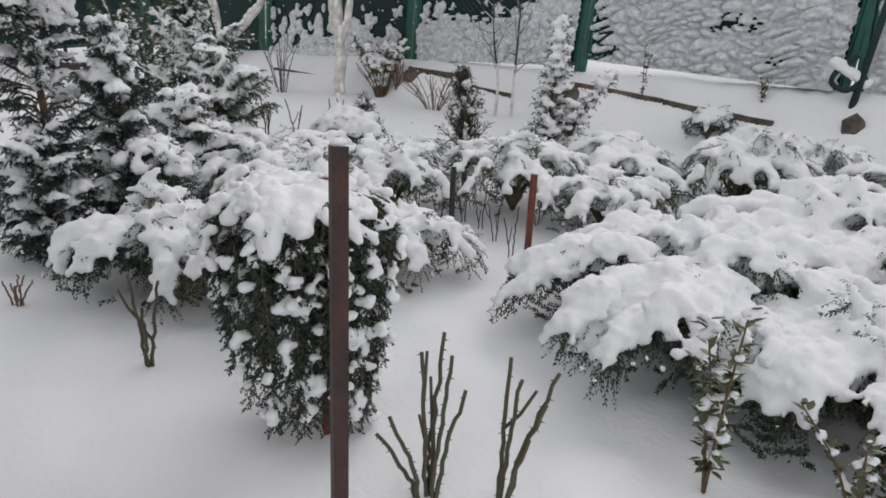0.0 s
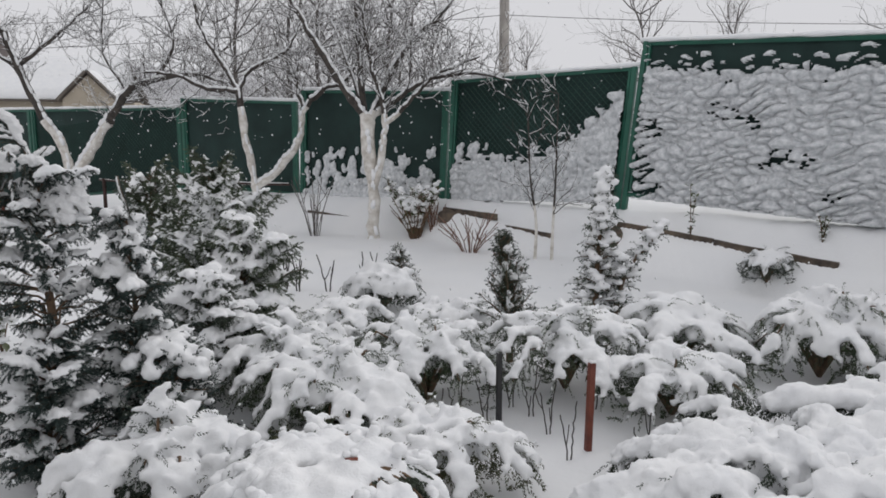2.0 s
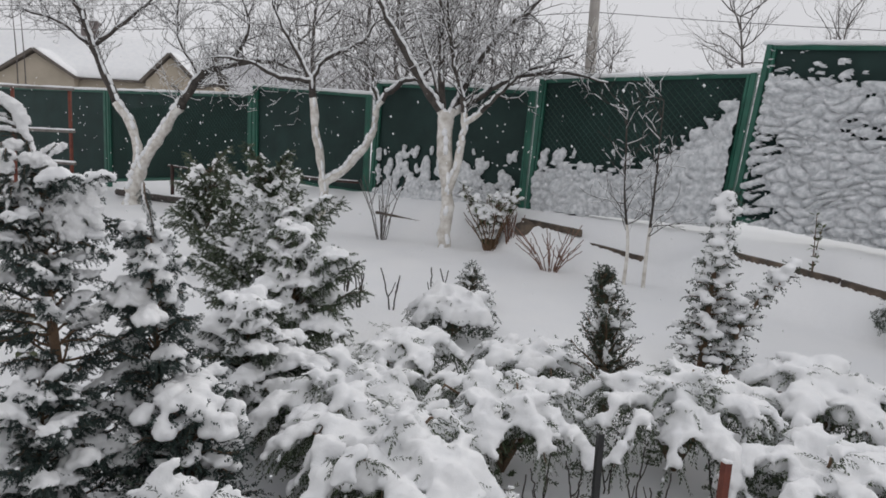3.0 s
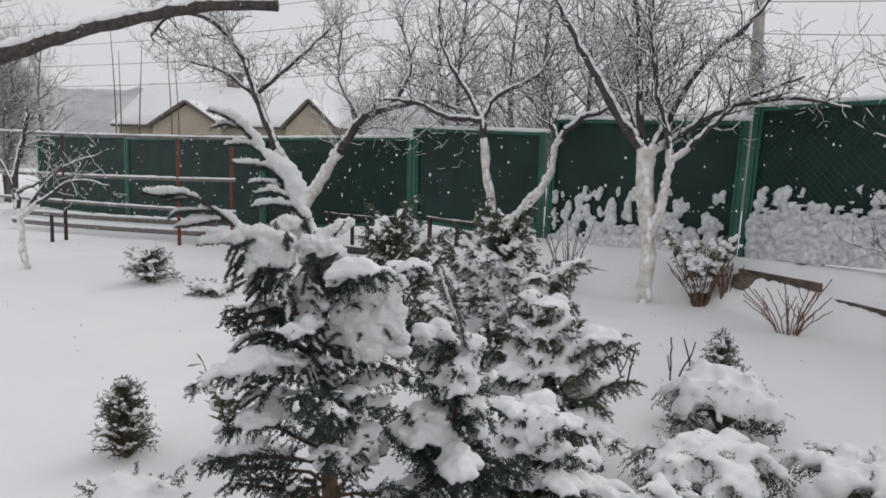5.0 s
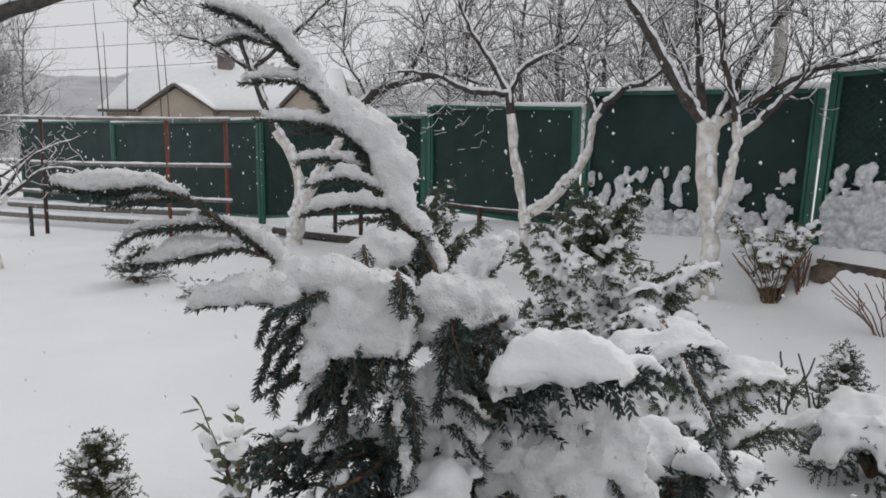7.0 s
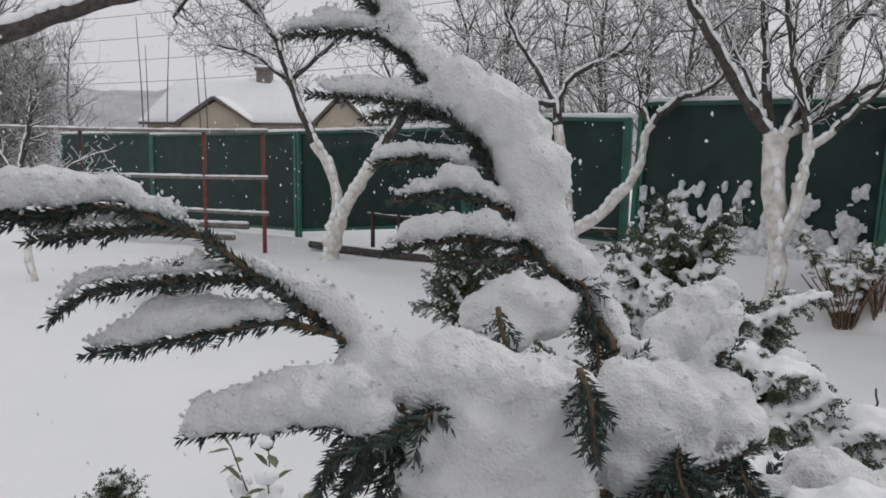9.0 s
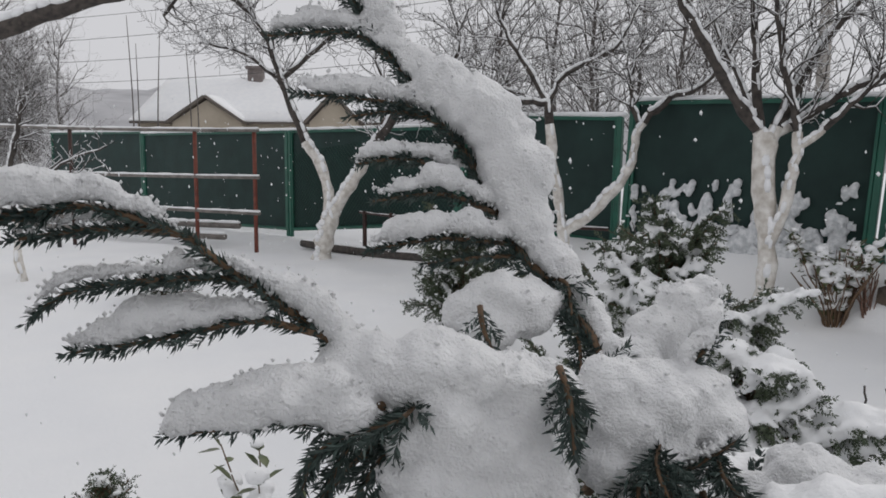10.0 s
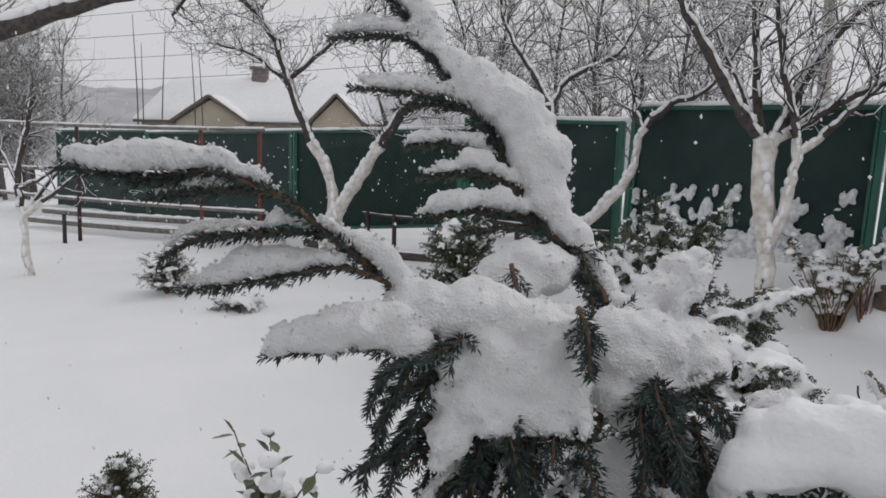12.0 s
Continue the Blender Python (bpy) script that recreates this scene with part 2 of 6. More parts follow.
def height(x, y, fine=True):
    z = -0.33 + (min(max(y, -2.5), 7.8) - 1.2) * 0.05
    s = fence_distance(x, y)
    bank = 0.47 * smooth01((x + 6.5) / 3.5) + 0.10 * smooth01((-x - 5.5) / 3.0)
    z += (bank - max(z, -0.2) * 0.9) * (1 - smooth01((s - 0.05) / 0.75)) if s > 0 else bank - z
    if 0 < s < 0.75 and -1.0 < x < 4.6:
        base = -0.33 + (min(y, 7.8) - 1.2) * 0.05
        edge = float(np.interp(x, BANK_X, BANK_Z))
        step = bank + (edge - bank) * smooth01(s / 0.38) if s < 0.38 else edge + (base - edge) * smooth01((s - 0.38) / 0.30)
        z += (step - z) * smooth01((x + 0.9) / 0.4) * (1 - smooth01((x - 3.7) / 0.6))
    if fine and y < 2.6:
        z += smooth01((2.6 - y) / 1.6) * (0.034 * noise.noise((x * 3.6, y * 3.6, 11.0)) + 0.022 * noise.noise((x * 7.5, y * 7.5, 4.0)))
    if fine and s > -3:
        z += 0.035 * noise.noise((x * 0.9, y * 0.9, 0.3)) + 0.016 * noise.noise((x * 2.7, y * 2.7, 5.1)) + 0.006 * noise.noise((x * 8, y * 8, 2.2))
    return z


def ground_sheet():
    def axis(lo, hi, a, b, fine, grow):
        mid = list(np.arange(a, b, fine))
        out, s = [], fine
        p = b
        while p < hi:
            out.append(p)
            s *= grow
            p += s
        out.append(hi)
        left, s, p = [], fine, a
        while p > lo:
            s *= grow
            p -= s
            left.append(max(p, lo))
        return np.array(left[::-1] + mid + out)

    xs, ys = axis(-1500, 1500, -6.5, 5.0, 0.075, 1.18), axis(-1500, 1500, -2.6, 9.6, 0.075, 1.18)
    v = [(x, y, height(x, y)) for y in ys for x in xs]
    w = len(xs)
    f = [(j * w + i, j * w + i + 1, (j + 1) * w + i + 1, (j + 1) * w + i) for j in range(len(ys) - 1) for i in range(w - 1)]
    me = bpy.data.meshes.new("ground")
    me.from_pydata(v, [], f)
    me.materials.append(M_GROUND)
    me.polygons.foreach_set("use_smooth", [True] * len(me.polygons))
    return tagged(new("ground", me), "garden ground under a smooth sheet of fresh snow", "snow ground", kind="structure")


ground_sheet()


# ---- fence ----
def stuck_snow(a, b, z0, z1, cover, seed, shelf=0.0):
    """Snow blown on to a net: a lumpy skin with gaps where it has fallen off. cover(u, v) > 0 where snow holds."""
    ax, bx = np.array((*a, 0.0)), np.array((*b, 0.0))
    long = np.linalg.norm(bx - ax)
    along = (bx - ax) / long
    out = np.array((along[1], -along[0], 0.0))
    step = 0.015 if shelf > 0 else 0.022
    nu, nv = int(long / step), int((max(z1) - min(z0)) / step)
    v, idx, f = [], {}, []
    off = seed * 7.3
    for j in range(nv + 1):
        for i in range(nu + 1):
            u, w = i / nu, j / nv
            lo, hi = z0[0] + (z0[1] - z0[0]) * u, z1[0] + (z1[1] - z1[0]) * u
            z = lo + (hi - lo) * w
            s = u * long
            wave = 0.10 * noise.noise((s * 3.0 + off, z * 3.0, 7.7))
            d1 = noise.voronoi((s * (6.5 - shelf * 0.35) + off + wave * 3, (z + wave) * (9.0 + shelf), off))[0]
            edge = d1[1] - d1[0]
            big = noise.noise((s * 2.2 + off, z * 3.4, 1.0))
            crack = noise.noise((s * 1.6 + off, z * 2.3, 9.0))
            c = cover(u, w) + (0.18 if shelf > 0 else 0.30) * big + 1.5 * (edge - 0.12) - 0.20 * max(crack, 0.0)
            if c <= 0 or s < 0.10 + 0.02 * big or s > long - 0.10 + 0.02 * big:
                continue
            t = min(1.0, c * 3.0)
            deep = 0.004 + t ** 0.5 * (0.012 + 0.12 * min(edge, 0.5) ** 0.7 + 0.016 * (noise.noise((s * 14 + off, z * 30, 4.0)) + 0.6) + (0.035 * abs(noise.noise((s * 3.2 + off, z * 15.0, 8.0))) ** 0.7 if shelf > 0 else 0.0) + 0.02 * max(big, 0))
            idx[(i, j)] = len(v)
            v.append(tuple(ax + along * s + out * deep + np.array((0, 0, z))))
    for (i, j) in idx:
        q = [(i, j), (i + 1, j), (i + 1, j + 1), (i, j + 1)]
        if all(p in idx for p in q):
            f.append([idx[p] for p in q])
    sh = Shape()
    sh.add(v, f)
    return sh


def tuft_snow(a, b, z0, z1, level, n, seed, span=(0.05, 0.95)):
    """Rounded tufts of snow that stand on a net, crowding towards its foot."""
    random.seed(seed)
    ax, bx = np.array((*a, 0.0)), np.array((*b, 0.0))
    along = unit(bx - ax)
    out = np.array((along[1], -along[0], 0.0))
    sh = Shape()
    for i in range(n):
        u = random.uniform(*span)
        lo, hi = z0[0] + (z0[1] - z0[0]) * u, z1[0] + (z1[1] - z1[0]) * u
        w = level * random.random() ** 1.5
        rx = random.uniform(0.030, 0.060) * (1.25 - 0.4 * w / level)
        rz = rx * random.uniform(1.2, 2.2)
        c = ax + (bx - ax) * u + out * 0.012 + np.array((0, 0, lo + (hi - lo) * w))
        for k in range(4):
            p = c + along * random.uniform(-0.5, 0.5) * rx + np.array((0, 0, (k - 1.5) * rz * 0.45))
            r = rx * random.uniform(0.75, 1.05)
            sh.ball(p, (r, r * 0.8, r))
    return sh


def fence_section(a, b, z0, z1, cover=None, seed=0, wire=True, cap=True, label="", shelf=0.0, lean=(0.0, 0.0), tufts_to=None):
    """One framed section: two end posts, top rail, shade net, chain link over it, and the snow that clings to it."""
    root = thing("fence_panel", label or "green framed chain-link fence panel backed with dark shade net", "fence panel", (*a, z0[0]), "fence panels")
    inv = Matrix.Translation((-a[0], -a[1], -z0[0]))

    def put(ob):
        me = ob.data
        co = np.empty(3 * len(me.vertices))
        me.vertices.foreach_get("co", co)
        co = co.reshape(-1, 3)
        ab = np.array(b) - np.array(a)
        long = np.linalg.norm(ab)
        u = np.clip(((co[:, :2] - np.array(a)) @ ab) / long ** 2, 0, 1)
        h = (co[:, 2] - z0[0]) / (z1[0] - z0[0])
        co[:, :2] += (ab / long) * ((lean[0] * (1 - u) + lean[1] * u) * h)[:, None]
        me.vertices.foreach_set("co", co.ravel())
        me.transform(inv)
        ob.parent = root
        return ob

    A, B = np.array(a), np.array(b)
    d = (B - A) / np.linalg.norm(B - A)
    out = np.array((d[1], -d[0]))
    for p, zz, zt, s in ((A + d * 0.045, z0[0], z1[0], 1), (B - d * 0.045, z0[1], z1[1], -1)):
        sh = Shape()
        ang = math.degrees(math.atan2(d[1], d[0]))
        sh.box(pose(*p, (zz - 0.22 + zt) / 2, 0, 0, ang), (0.06, 0.06, zt - zz + 0.22))
        sh.box(pose(*(p + d * s * 0.05), (zz + zt) / 2, 0, 0, ang), (0.03, 0.035, zt - zz - 0.06))
        put(sh.mesh("post", M_PAINT, smooth=False))
    for name, za, zb in (("top_rail", z1[0] - 0.02, z1[1] - 0.02), ("bottom_rail", z0[0] + 0.03, z0[1] + 0.03)):
        sh = Shape()
        sh.tube([(*(A + d * 0.03), za), (*((A + B) / 2), (za + zb) / 2), (*(B - d * 0.03), zb)], [0.026] * 3, 4)
        put(sh.mesh(name, M_PAINT, smooth=False))
    # net, a thin sagging sheet with body
    sh = Shape()
    k = 24
    front, v = [], []
    for t in np.linspace(0, 1, k):
        p = A + d * 0.05 + (B - A - d * 0.1) * t
        w = 0.008 * math.sin(t * 19 + seed) - 0.02
        for zz in (z0[0] + (z0[1] - z0[0]) * t, z1[0] + (z1[1] - z1[0]) * t - 0.03):
            for o in (w, w - 0.006):
                v.append((*(p + out * o), zz))
    f = []
    for i in range(k - 1):
        o = 4 * i
        f += [(o, o + 4, o + 6, o + 2), (o + 1, o + 3, o + 7, o + 5), (o + 2, o + 6, o + 7, o + 3), (o, o + 1, o + 5, o + 4)]
    sh.add(v, f)
    put(sh.mesh("shade_net", M_NET, smooth=False))
    if wire:
        sh = Shape()
        long = np.linalg.norm(B - A) - 0.1
        tall = max(z1) - max(z0) - 0.06
        s = 0.075
        for way in (1, -1):
            for c in np.arange(-tall if way > 0 else 0, long if way > 0 else long + tall, s):
                u0, u1 = (max(0, c), min(long, c + tall)) if way > 0 else (max(0, c - tall), min(long, c))
                if u1 - u0 < 0.02:
                    continue
                q = []
                for u in (u0, u1):
                    h = (u - c) if way > 0 else (c - u)
                    base = z0[0] + (z0[1] - z0[0]) * u / long
                    q.append((*(A + d * (0.05 + u) + out * (0.004 + 0.004 * way)), base + h))
                sh.tube(q, [0.0028] * 2, 3)
        ob = put(sh.mesh("chain_link", M_WIRE))
        ob["kind"] = "stuff"
    if cover:
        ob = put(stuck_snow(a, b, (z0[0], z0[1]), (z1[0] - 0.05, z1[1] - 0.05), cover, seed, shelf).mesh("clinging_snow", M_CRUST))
        ob["label"] = "snow clinging to the net in lumps"
    if tufts_to:
        level, n, span = tufts_to
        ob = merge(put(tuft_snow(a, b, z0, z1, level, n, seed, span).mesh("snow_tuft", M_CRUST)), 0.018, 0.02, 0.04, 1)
        ob["label"], ob["kind"] = "rounded tufts of snow stuck to the net", "stuff"
    if cap:
        sh = Shape()
        n = 60
        for t in np.linspace(0.0, 1.0, n):
            p = A + (B - A) * t
            zz = z1[0] + (z1[1] - z1[0]) * t + 0.018
            g = 1 + 0.35 * noise.noise((p[0] * 4, p[1] * 4, seed))
            sh.ball((*p, zz), (0.05 * g, 0.045 * g, 0.032 * g))
        put(merge(sh.mesh("snow_cap", M_SNOW), 0.02))
    return root


fence_section(FENCE[0], FENCE[1], (0.05, 0.07), (2.14, 2.00), None, 1, False)
fence_section(FENCE[1], FENCE[2], (0.07, 0.18), (1.96, 1.86), None, 2, False)
fence_section(FENCE[2], FENCE[3], (0.18, 0.50), (1.86, 1.80), None, 3, True)
fence_section(FENCE[3], FENCE[4], (0.55, 0.42), (1.94, 1.82), None, 4, False, lean=(0.0, 0.02))
fence_section(FENCE[4], FENCE[5], (0.42, 0.46), (1.98, 1.88), lambda u, w: (0.10 + 0.05 * u - w) * 3.0, 5, False, tufts_to=(0.46, 120, (0.05, 0.95)), lean=(0.08, 0.075), label="green framed fence panel with tufts of snow along its foot")
fence_section(FENCE[5], FENCE[6], (0.47, 0.52), (2.01, 2.02), lambda u, w: (0.36 + 0.62 * (max(u - 0.55, 0.0) / 0.45) ** 1.3 - w) * 4.5, 6, True, tufts_to=(0.46, 40, (0.04, 0.35)), lean=(0.09, 0.15), label="green framed chain-link fence panel half plastered with blown snow")
fence_section(FENCE[6], FENCE[7], (0.60, 0.45), (2.27, 2.06), lambda u, w: (0.86 + 0.10 * abs(u - 0.45) - w) * 5.0 if w > 0.78 else 0.265 - 0.06 * max(0.0, 1 - u * 2.2) * max(0.0, 1 - w * 2.0), 7, False, lean=(0.2, 0.16), label="green framed fence panel almost covered by caked snow", shelf=4.0)
fence_section(FENCE[7], FENCE[8], (0.40, 0.30), (2.05, 2.0), lambda u, w: 0.30, 8, False)


# ---- fruit trees ----
def sprout(wood, snow, p, d, length, r, level, up=0.35, snowy=1.0):
    """A branch with its twigs, bending upwards, and the snow that lies along it."""
    k = 4 if level else 3
    pts, q, way = [np.asarray(p, float)], np.asarray(p, float), unit(d)
    for _ in range(k):
        way = unit(way + np.random.normal(size=3) * 0.22 + np.array((0, 0, up * 0.25)))
        q = q + way * length / k
        pts.append(q)
    radii = np.linspace(r, max(r * 0.4, 0.0022), k + 1)
    wood.tube(pts, radii, 5 if r > 0.012 else 3)
    lay_snow(snow, pts, radii, snowy * (0.9 if r > 0.007 else 0.28))
    if level <= 0:
        return
    for i in range(1 if level > 1 else 2, k + 1):
        for _ in range(random.choice((1, 1, 2)) if level > 1 else 1):
            a = unit(cross(way, np.random.normal(size=3)))
            sprout(wood, snow, pts[i], unit(way * 0.55 + a * 0.8 + np.array((0, 0, 0.15))), length * random.uniform(0.4, 0.65), max(radii[i] * 0.62, 0.0026), level - 1, up, snowy)


def lay_snow(snow, pts, radii, amount=1.0):
    for i in range(len(pts) - 1):
        a, b = np.asarray(pts[i]), np.asarray(pts[i + 1])
        d = unit(b - a)
        flat = math.hypot(d[0], d[1])
        if random.random() > amount * (0.25 + 2.2 * flat):
            continue
        r = (radii[i] + radii[i + 1]) / 2
        t = min(0.60 * r + 0.0024, 0.034 if r < 0.07 else 0.075) * (0.6 + 0.5 * flat)
        wind = np.array((0.08, -0.38, 0.90))
        up = unit(wind - d * (wind @ d)) * (r * 0.80 + t * 0.35)
        snow.tube([a + up * 0.9, (a + b) / 2 + up, b + up * 0.9], [t * 0.75, t, t * 0.75], 5 if r > 0.01 else 3)


def spline(pts, k=5):
    """A smooth line through the given points."""
    p = np.asarray(pts, float)
    p = np.vstack([2 * p[0] - p[1], p, 2 * p[-1] - p[-2]])
    out = []
    for i in range(1, len(p) - 2):
        for t in np.arange(k) / k:
            out.append(0.5 * (2 * p[i] + (p[i + 1] - p[i - 1]) * t + (2 * p[i - 1] - 5 * p[i] + 4 * p[i + 1] - p[i + 2]) * t * t + (3 * p[i] - p[i - 1] - 3 * p[i + 1] + p[i + 2]) * t ** 3))
    out.append(p[-2])
    return np.array(out)


def fruit_tree(at, limbs, white, seed, label, twig=0.55, twigs=3, level=2, name="fruit_tree"):
    """limbs: (points from the foot, first radius, last radius, whether it bears twigs). Limed up to the height white."""
    random.seed(seed), np.random.seed(seed)
    root = thing(name, label, "tree", at)
    o = np.array(at)
    bark, snow = Shape(), Shape()
    for pts, r0, r1, bears in limbs:
        line = spline(pts) - o
        n = len(line)
        line[1:-1] += np.random.normal(size=(n - 2, 3)) * 0.008
        radii = np.linspace(r0, r1, n) * (1 + 0.10 * np.random.normal(size=n))
        if line[0][2] < 0.05:
            radii[0] *= 1.35
        cut = n
        for i in range(n):
            if line[i][2] + o[2] > white:
                cut = i
                break
        if cut > 1:
            lime = Shape()
            lime.tube(line[:cut], radii[:cut], 10)
            lime.mesh("trunk" if line[0][2] < 0.1 else "limed_limb", M_LIME, root, "whitewashed bark")
        if cut < n - 1:
            limb = Shape()
            limb.tube(line[max(cut - 1, 0):], radii[max(cut - 1, 0):], 8)
            limb.mesh("limb", M_BARK, root)
        lay_snow(snow, line, radii)
        if bears:
            start = int(n * 0.35) if line[0][2] > 0.3 else int(n * 0.7)
            for i in range(start, n):
                for _ in range(twigs + (i % 3 == 0) if i % 4 else 0):
                    d = unit(line[min(i + 1, n - 1)] - line[max(i - 1, 0)])
                    a = unit(cross(d, np.random.normal(size=3)))
                    sprout(bark, snow, line[i], unit(d * 0.4 + a + np.array((0, 0, 0.35))), twig * random.uniform(0.5, 1.2), min(0.010, radii[i] * 0.45), level)
    bark.mesh("crown", M_BARK, root, "dark bare twigs")["kind"] = "stuff"
    snow.mesh("snow", M_SNOW, root, "lines of snow along the twigs")["kind"] = "stuff"
    return root


Y = 7.87
fruit_tree((-0.93, Y, -0.05), [
    ([(-0.93, Y, -0.06), (-0.90, Y, 0.5), (-0.96, Y, 1.09), (-0.98, Y, 1.56)], 0.072, 0.088, False),
    ([(-0.90, Y - 0.02, 0.66), (-0.79, Y - 0.08, 1.1), (-0.74, Y - 0.1, 1.45), (-0.78, Y - 0.1, 1.74), (-0.89, Y - 0.15, 2.16), (-0.96, Y - 0.2, 2.63), (-0.95, Y - 0.25, 3.2)], 0.05, 0.016, True),
    ([(-0.99, Y, 1.50), (-1.26, Y - 0.1, 1.9), (-1.58, Y - 0.2, 2.44), (-1.84, Y - 0.25, 2.92), (-2.1, Y - 0.3, 3.35)], 0.052, 0.016, True),
    ([(-0.93, Y, 1.50), (-0.71, Y + 0.1, 2.05), (-0.43, Y + 0.2, 2.46), (-0.12, Y + 0.3, 2.75), (0.3, Y + 0.35, 3.2)], 0.058, 0.016, True),
    ([(-1.01, Y, 1.52), (-1.06, Y + 0.1, 2.16), (-1.10, Y + 0.15, 2.69), (-1.18, Y + 0.2, 3.4)], 0.042, 0.014, True),
    ([(-0.74, Y - 0.1, 1.42), (-0.51, Y - 0.1, 1.63), (-0.21, Y - 0.1, 1.94), (0.02, Y - 0.1, 2.09), (0.42, Y - 0.1, 2.24)], 0.030, 0.012, True),
    ([(-0.93, Y, 1.52), (-0.59, Y, 1.74), (-0.26, Y - 0.1, 1.94), (0.26, Y - 0.15, 2.04), (0.8, Y - 0.2, 1.94)], 0.040, 0.012, True),
    ([(-1.0, Y, 1.52), (-1.2, Y + 0.3, 2.1), (-1.5, Y + 0.6, 2.8)], 0.035, 0.012, True),
], 1.62, 11, "bare fruit tree with whitewashed forked trunk and snow-lined branches", 0.62, 1)
Y = 9.2
fruit_tree((-2.8, Y, 0.05), [
    ([(-2.80, Y, 0.02), (-2.78, Y, 0.6), (-2.89, Y, 1.35), (-2.96, Y, 1.97)], 0.066, 0.046, False),
    ([(-2.79, Y, 0.55), (-2.38, Y - 0.05, 0.88), (-2.09, Y - 0.08, 1.27), (-2.01, Y - 0.1, 1.66), (-1.73, Y - 0.1, 1.97)], 0.060, 0.035, False),
    ([(-2.01, Y - 0.1, 1.64), (-2.10, Y - 0.1, 2.04), (-2.08, Y - 0.1, 2.42)], 0.035, 0.014, True),
    ([(-1.73, Y - 0.1, 1.97), (-1.4, Y - 0.1, 2.1), (-1.2, Y - 0.2, 2.4)], 0.030, 0.012, True),
    ([(-2.96, Y, 1.95), (-3.36, Y - 0.1, 1.98), (-3.75, Y - 0.2, 2.15), (-4.16, Y - 0.3, 2.19)], 0.040, 0.014, True),
    ([(-2.96, Y, 1.95), (-2.79, Y + 0.1, 2.27), (-2.31, Y + 0.1, 2.5), (-2.07, Y + 0.2, 2.95)], 0.038, 0.013, True),
    ([(-2.96, Y, 1.95), (-3.26, Y + 0.1, 2.42), (-3.57, Y + 0.2, 2.95), (-3.6, Y + 0.2, 3.5)], 0.038, 0.013, True),
], 1.75, 12, "bare fruit tree with two whitewashed stems forming a bow", 0.55, 1)
Y = 10.3
fruit_tree((-6.21, Y, -0.02), [
    ([(-6.21, Y, -0.04), (-6.14, Y, 0.33), (-6.05, Y, 0.66)], 0.12, 0.12, False),
    ([(-6.05, Y, 0.56), (-6.16, Y, 1.18), (-6.41, Y - 0.1, 1.71), (-6.65, Y - 0.2, 2.4), (-6.84, Y - 0.3, 3.0), (-7.34, Y - 0.3, 3.5), (-8.0, Y - 0.3, 3.6), (-8.4, Y - 0.3, 3.3)], 0.085, 0.02, True),
    ([(-6.07, Y, 0.56), (-5.77, Y, 1.02), (-5.39, Y, 1.56), (-5.01, Y - 0.1, 2.01), (-4.56, Y - 0.15, 2.19), (-3.92, Y - 0.2, 2.28), (-3.39, Y - 0.2, 2.13)], 0.095, 0.022, True),
    ([(-4.56, Y - 0.15, 2.19), (-4.2, Y - 0.2, 2.78), (-4.39, Y - 0.3, 3.4)], 0.035, 0.014, True),
    ([(-6.65, Y - 0.2, 2.4), (-5.97, Y - 0.3, 2.84), (-5.4, Y - 0.3, 3.3)], 0.035, 0.014, True),
    ([(-6.65, Y - 0.2, 2.4), (-7.15, Y - 0.3, 2.74), (-7.75, Y - 0.4, 2.9)], 0.032, 0.014, True),
    ([(-5.0, Y - 0.1, 2.0), (-5.3, Y - 0.2, 2.6), (-5.2, Y - 0.3, 3.4)], 0.03, 0.013, True),
], 1.62, 13, "old fruit tree with whitewashed V-shaped stems and arching branches", 0.66, 2)
Y = 7.56
fruit_tree((-8.46, Y, -0.02), [
    ([(-8.46, Y, -0.05), (-8.51, Y, 0.56), (-8.57, Y, 1.03), (-8.44, Y, 1.51), (-8.3, Y, 1.95)], 0.050, 0.02, True),
    ([(-8.52, Y, 0.64), (-8.04, Y, 0.94), (-7.63, Y, 1.12), (-7.15, Y, 1.06)], 0.028, 0.009, True),
    ([(-8.48, Y, 0.72), (-7.95, Y + 0.1, 1.25), (-7.33, Y + 0.1, 1.46)], 0.024, 0.008, True),
    ([(-8.57, Y, 0.94), (-8.12, Y - 0.1, 1.08), (-7.62, Y - 0.2, 1.32)], 0.022, 0.008, True),
    ([(-8.57, Y, 1.0), (-8.95, Y, 1.57), (-9.2, Y, 1.9)], 0.022, 0.009, True),
], 0.85, 14, "young fruit tree with low whitewashed trunk and snowy spreading twigs", 0.35, 1, 1)
# the tree whose long limb reaches over the lawn
fruit_tree((-12.4, 6.0, -0.1), [
    ([(-12.4, 6.0, -0.15), (-12.2, 6.1, 0.9), (-11.9, 6.2, 1.6)], 0.17, 0.15, False),
    ([(-11.9, 6.2, 1.6), (-10.2, 6.7, 1.85), (-8.1, 7.07, 2.55), (-7.4, 7.3, 2.80), (-6.62, 7.54, 3.01), (-5.9, 7.8, 3.16), (-5.13, 7.99, 3.17)], 0.105, 0.062, False),
    ([(-11.9, 6.2, 1.6), (-12.2, 6.4, 2.6), (-12.0, 6.6, 3.6)], 0.12, 0.03, True),
], 0.8, 15, "old tree with one thick dark limb under a ridge of snow", 0.6, 1)


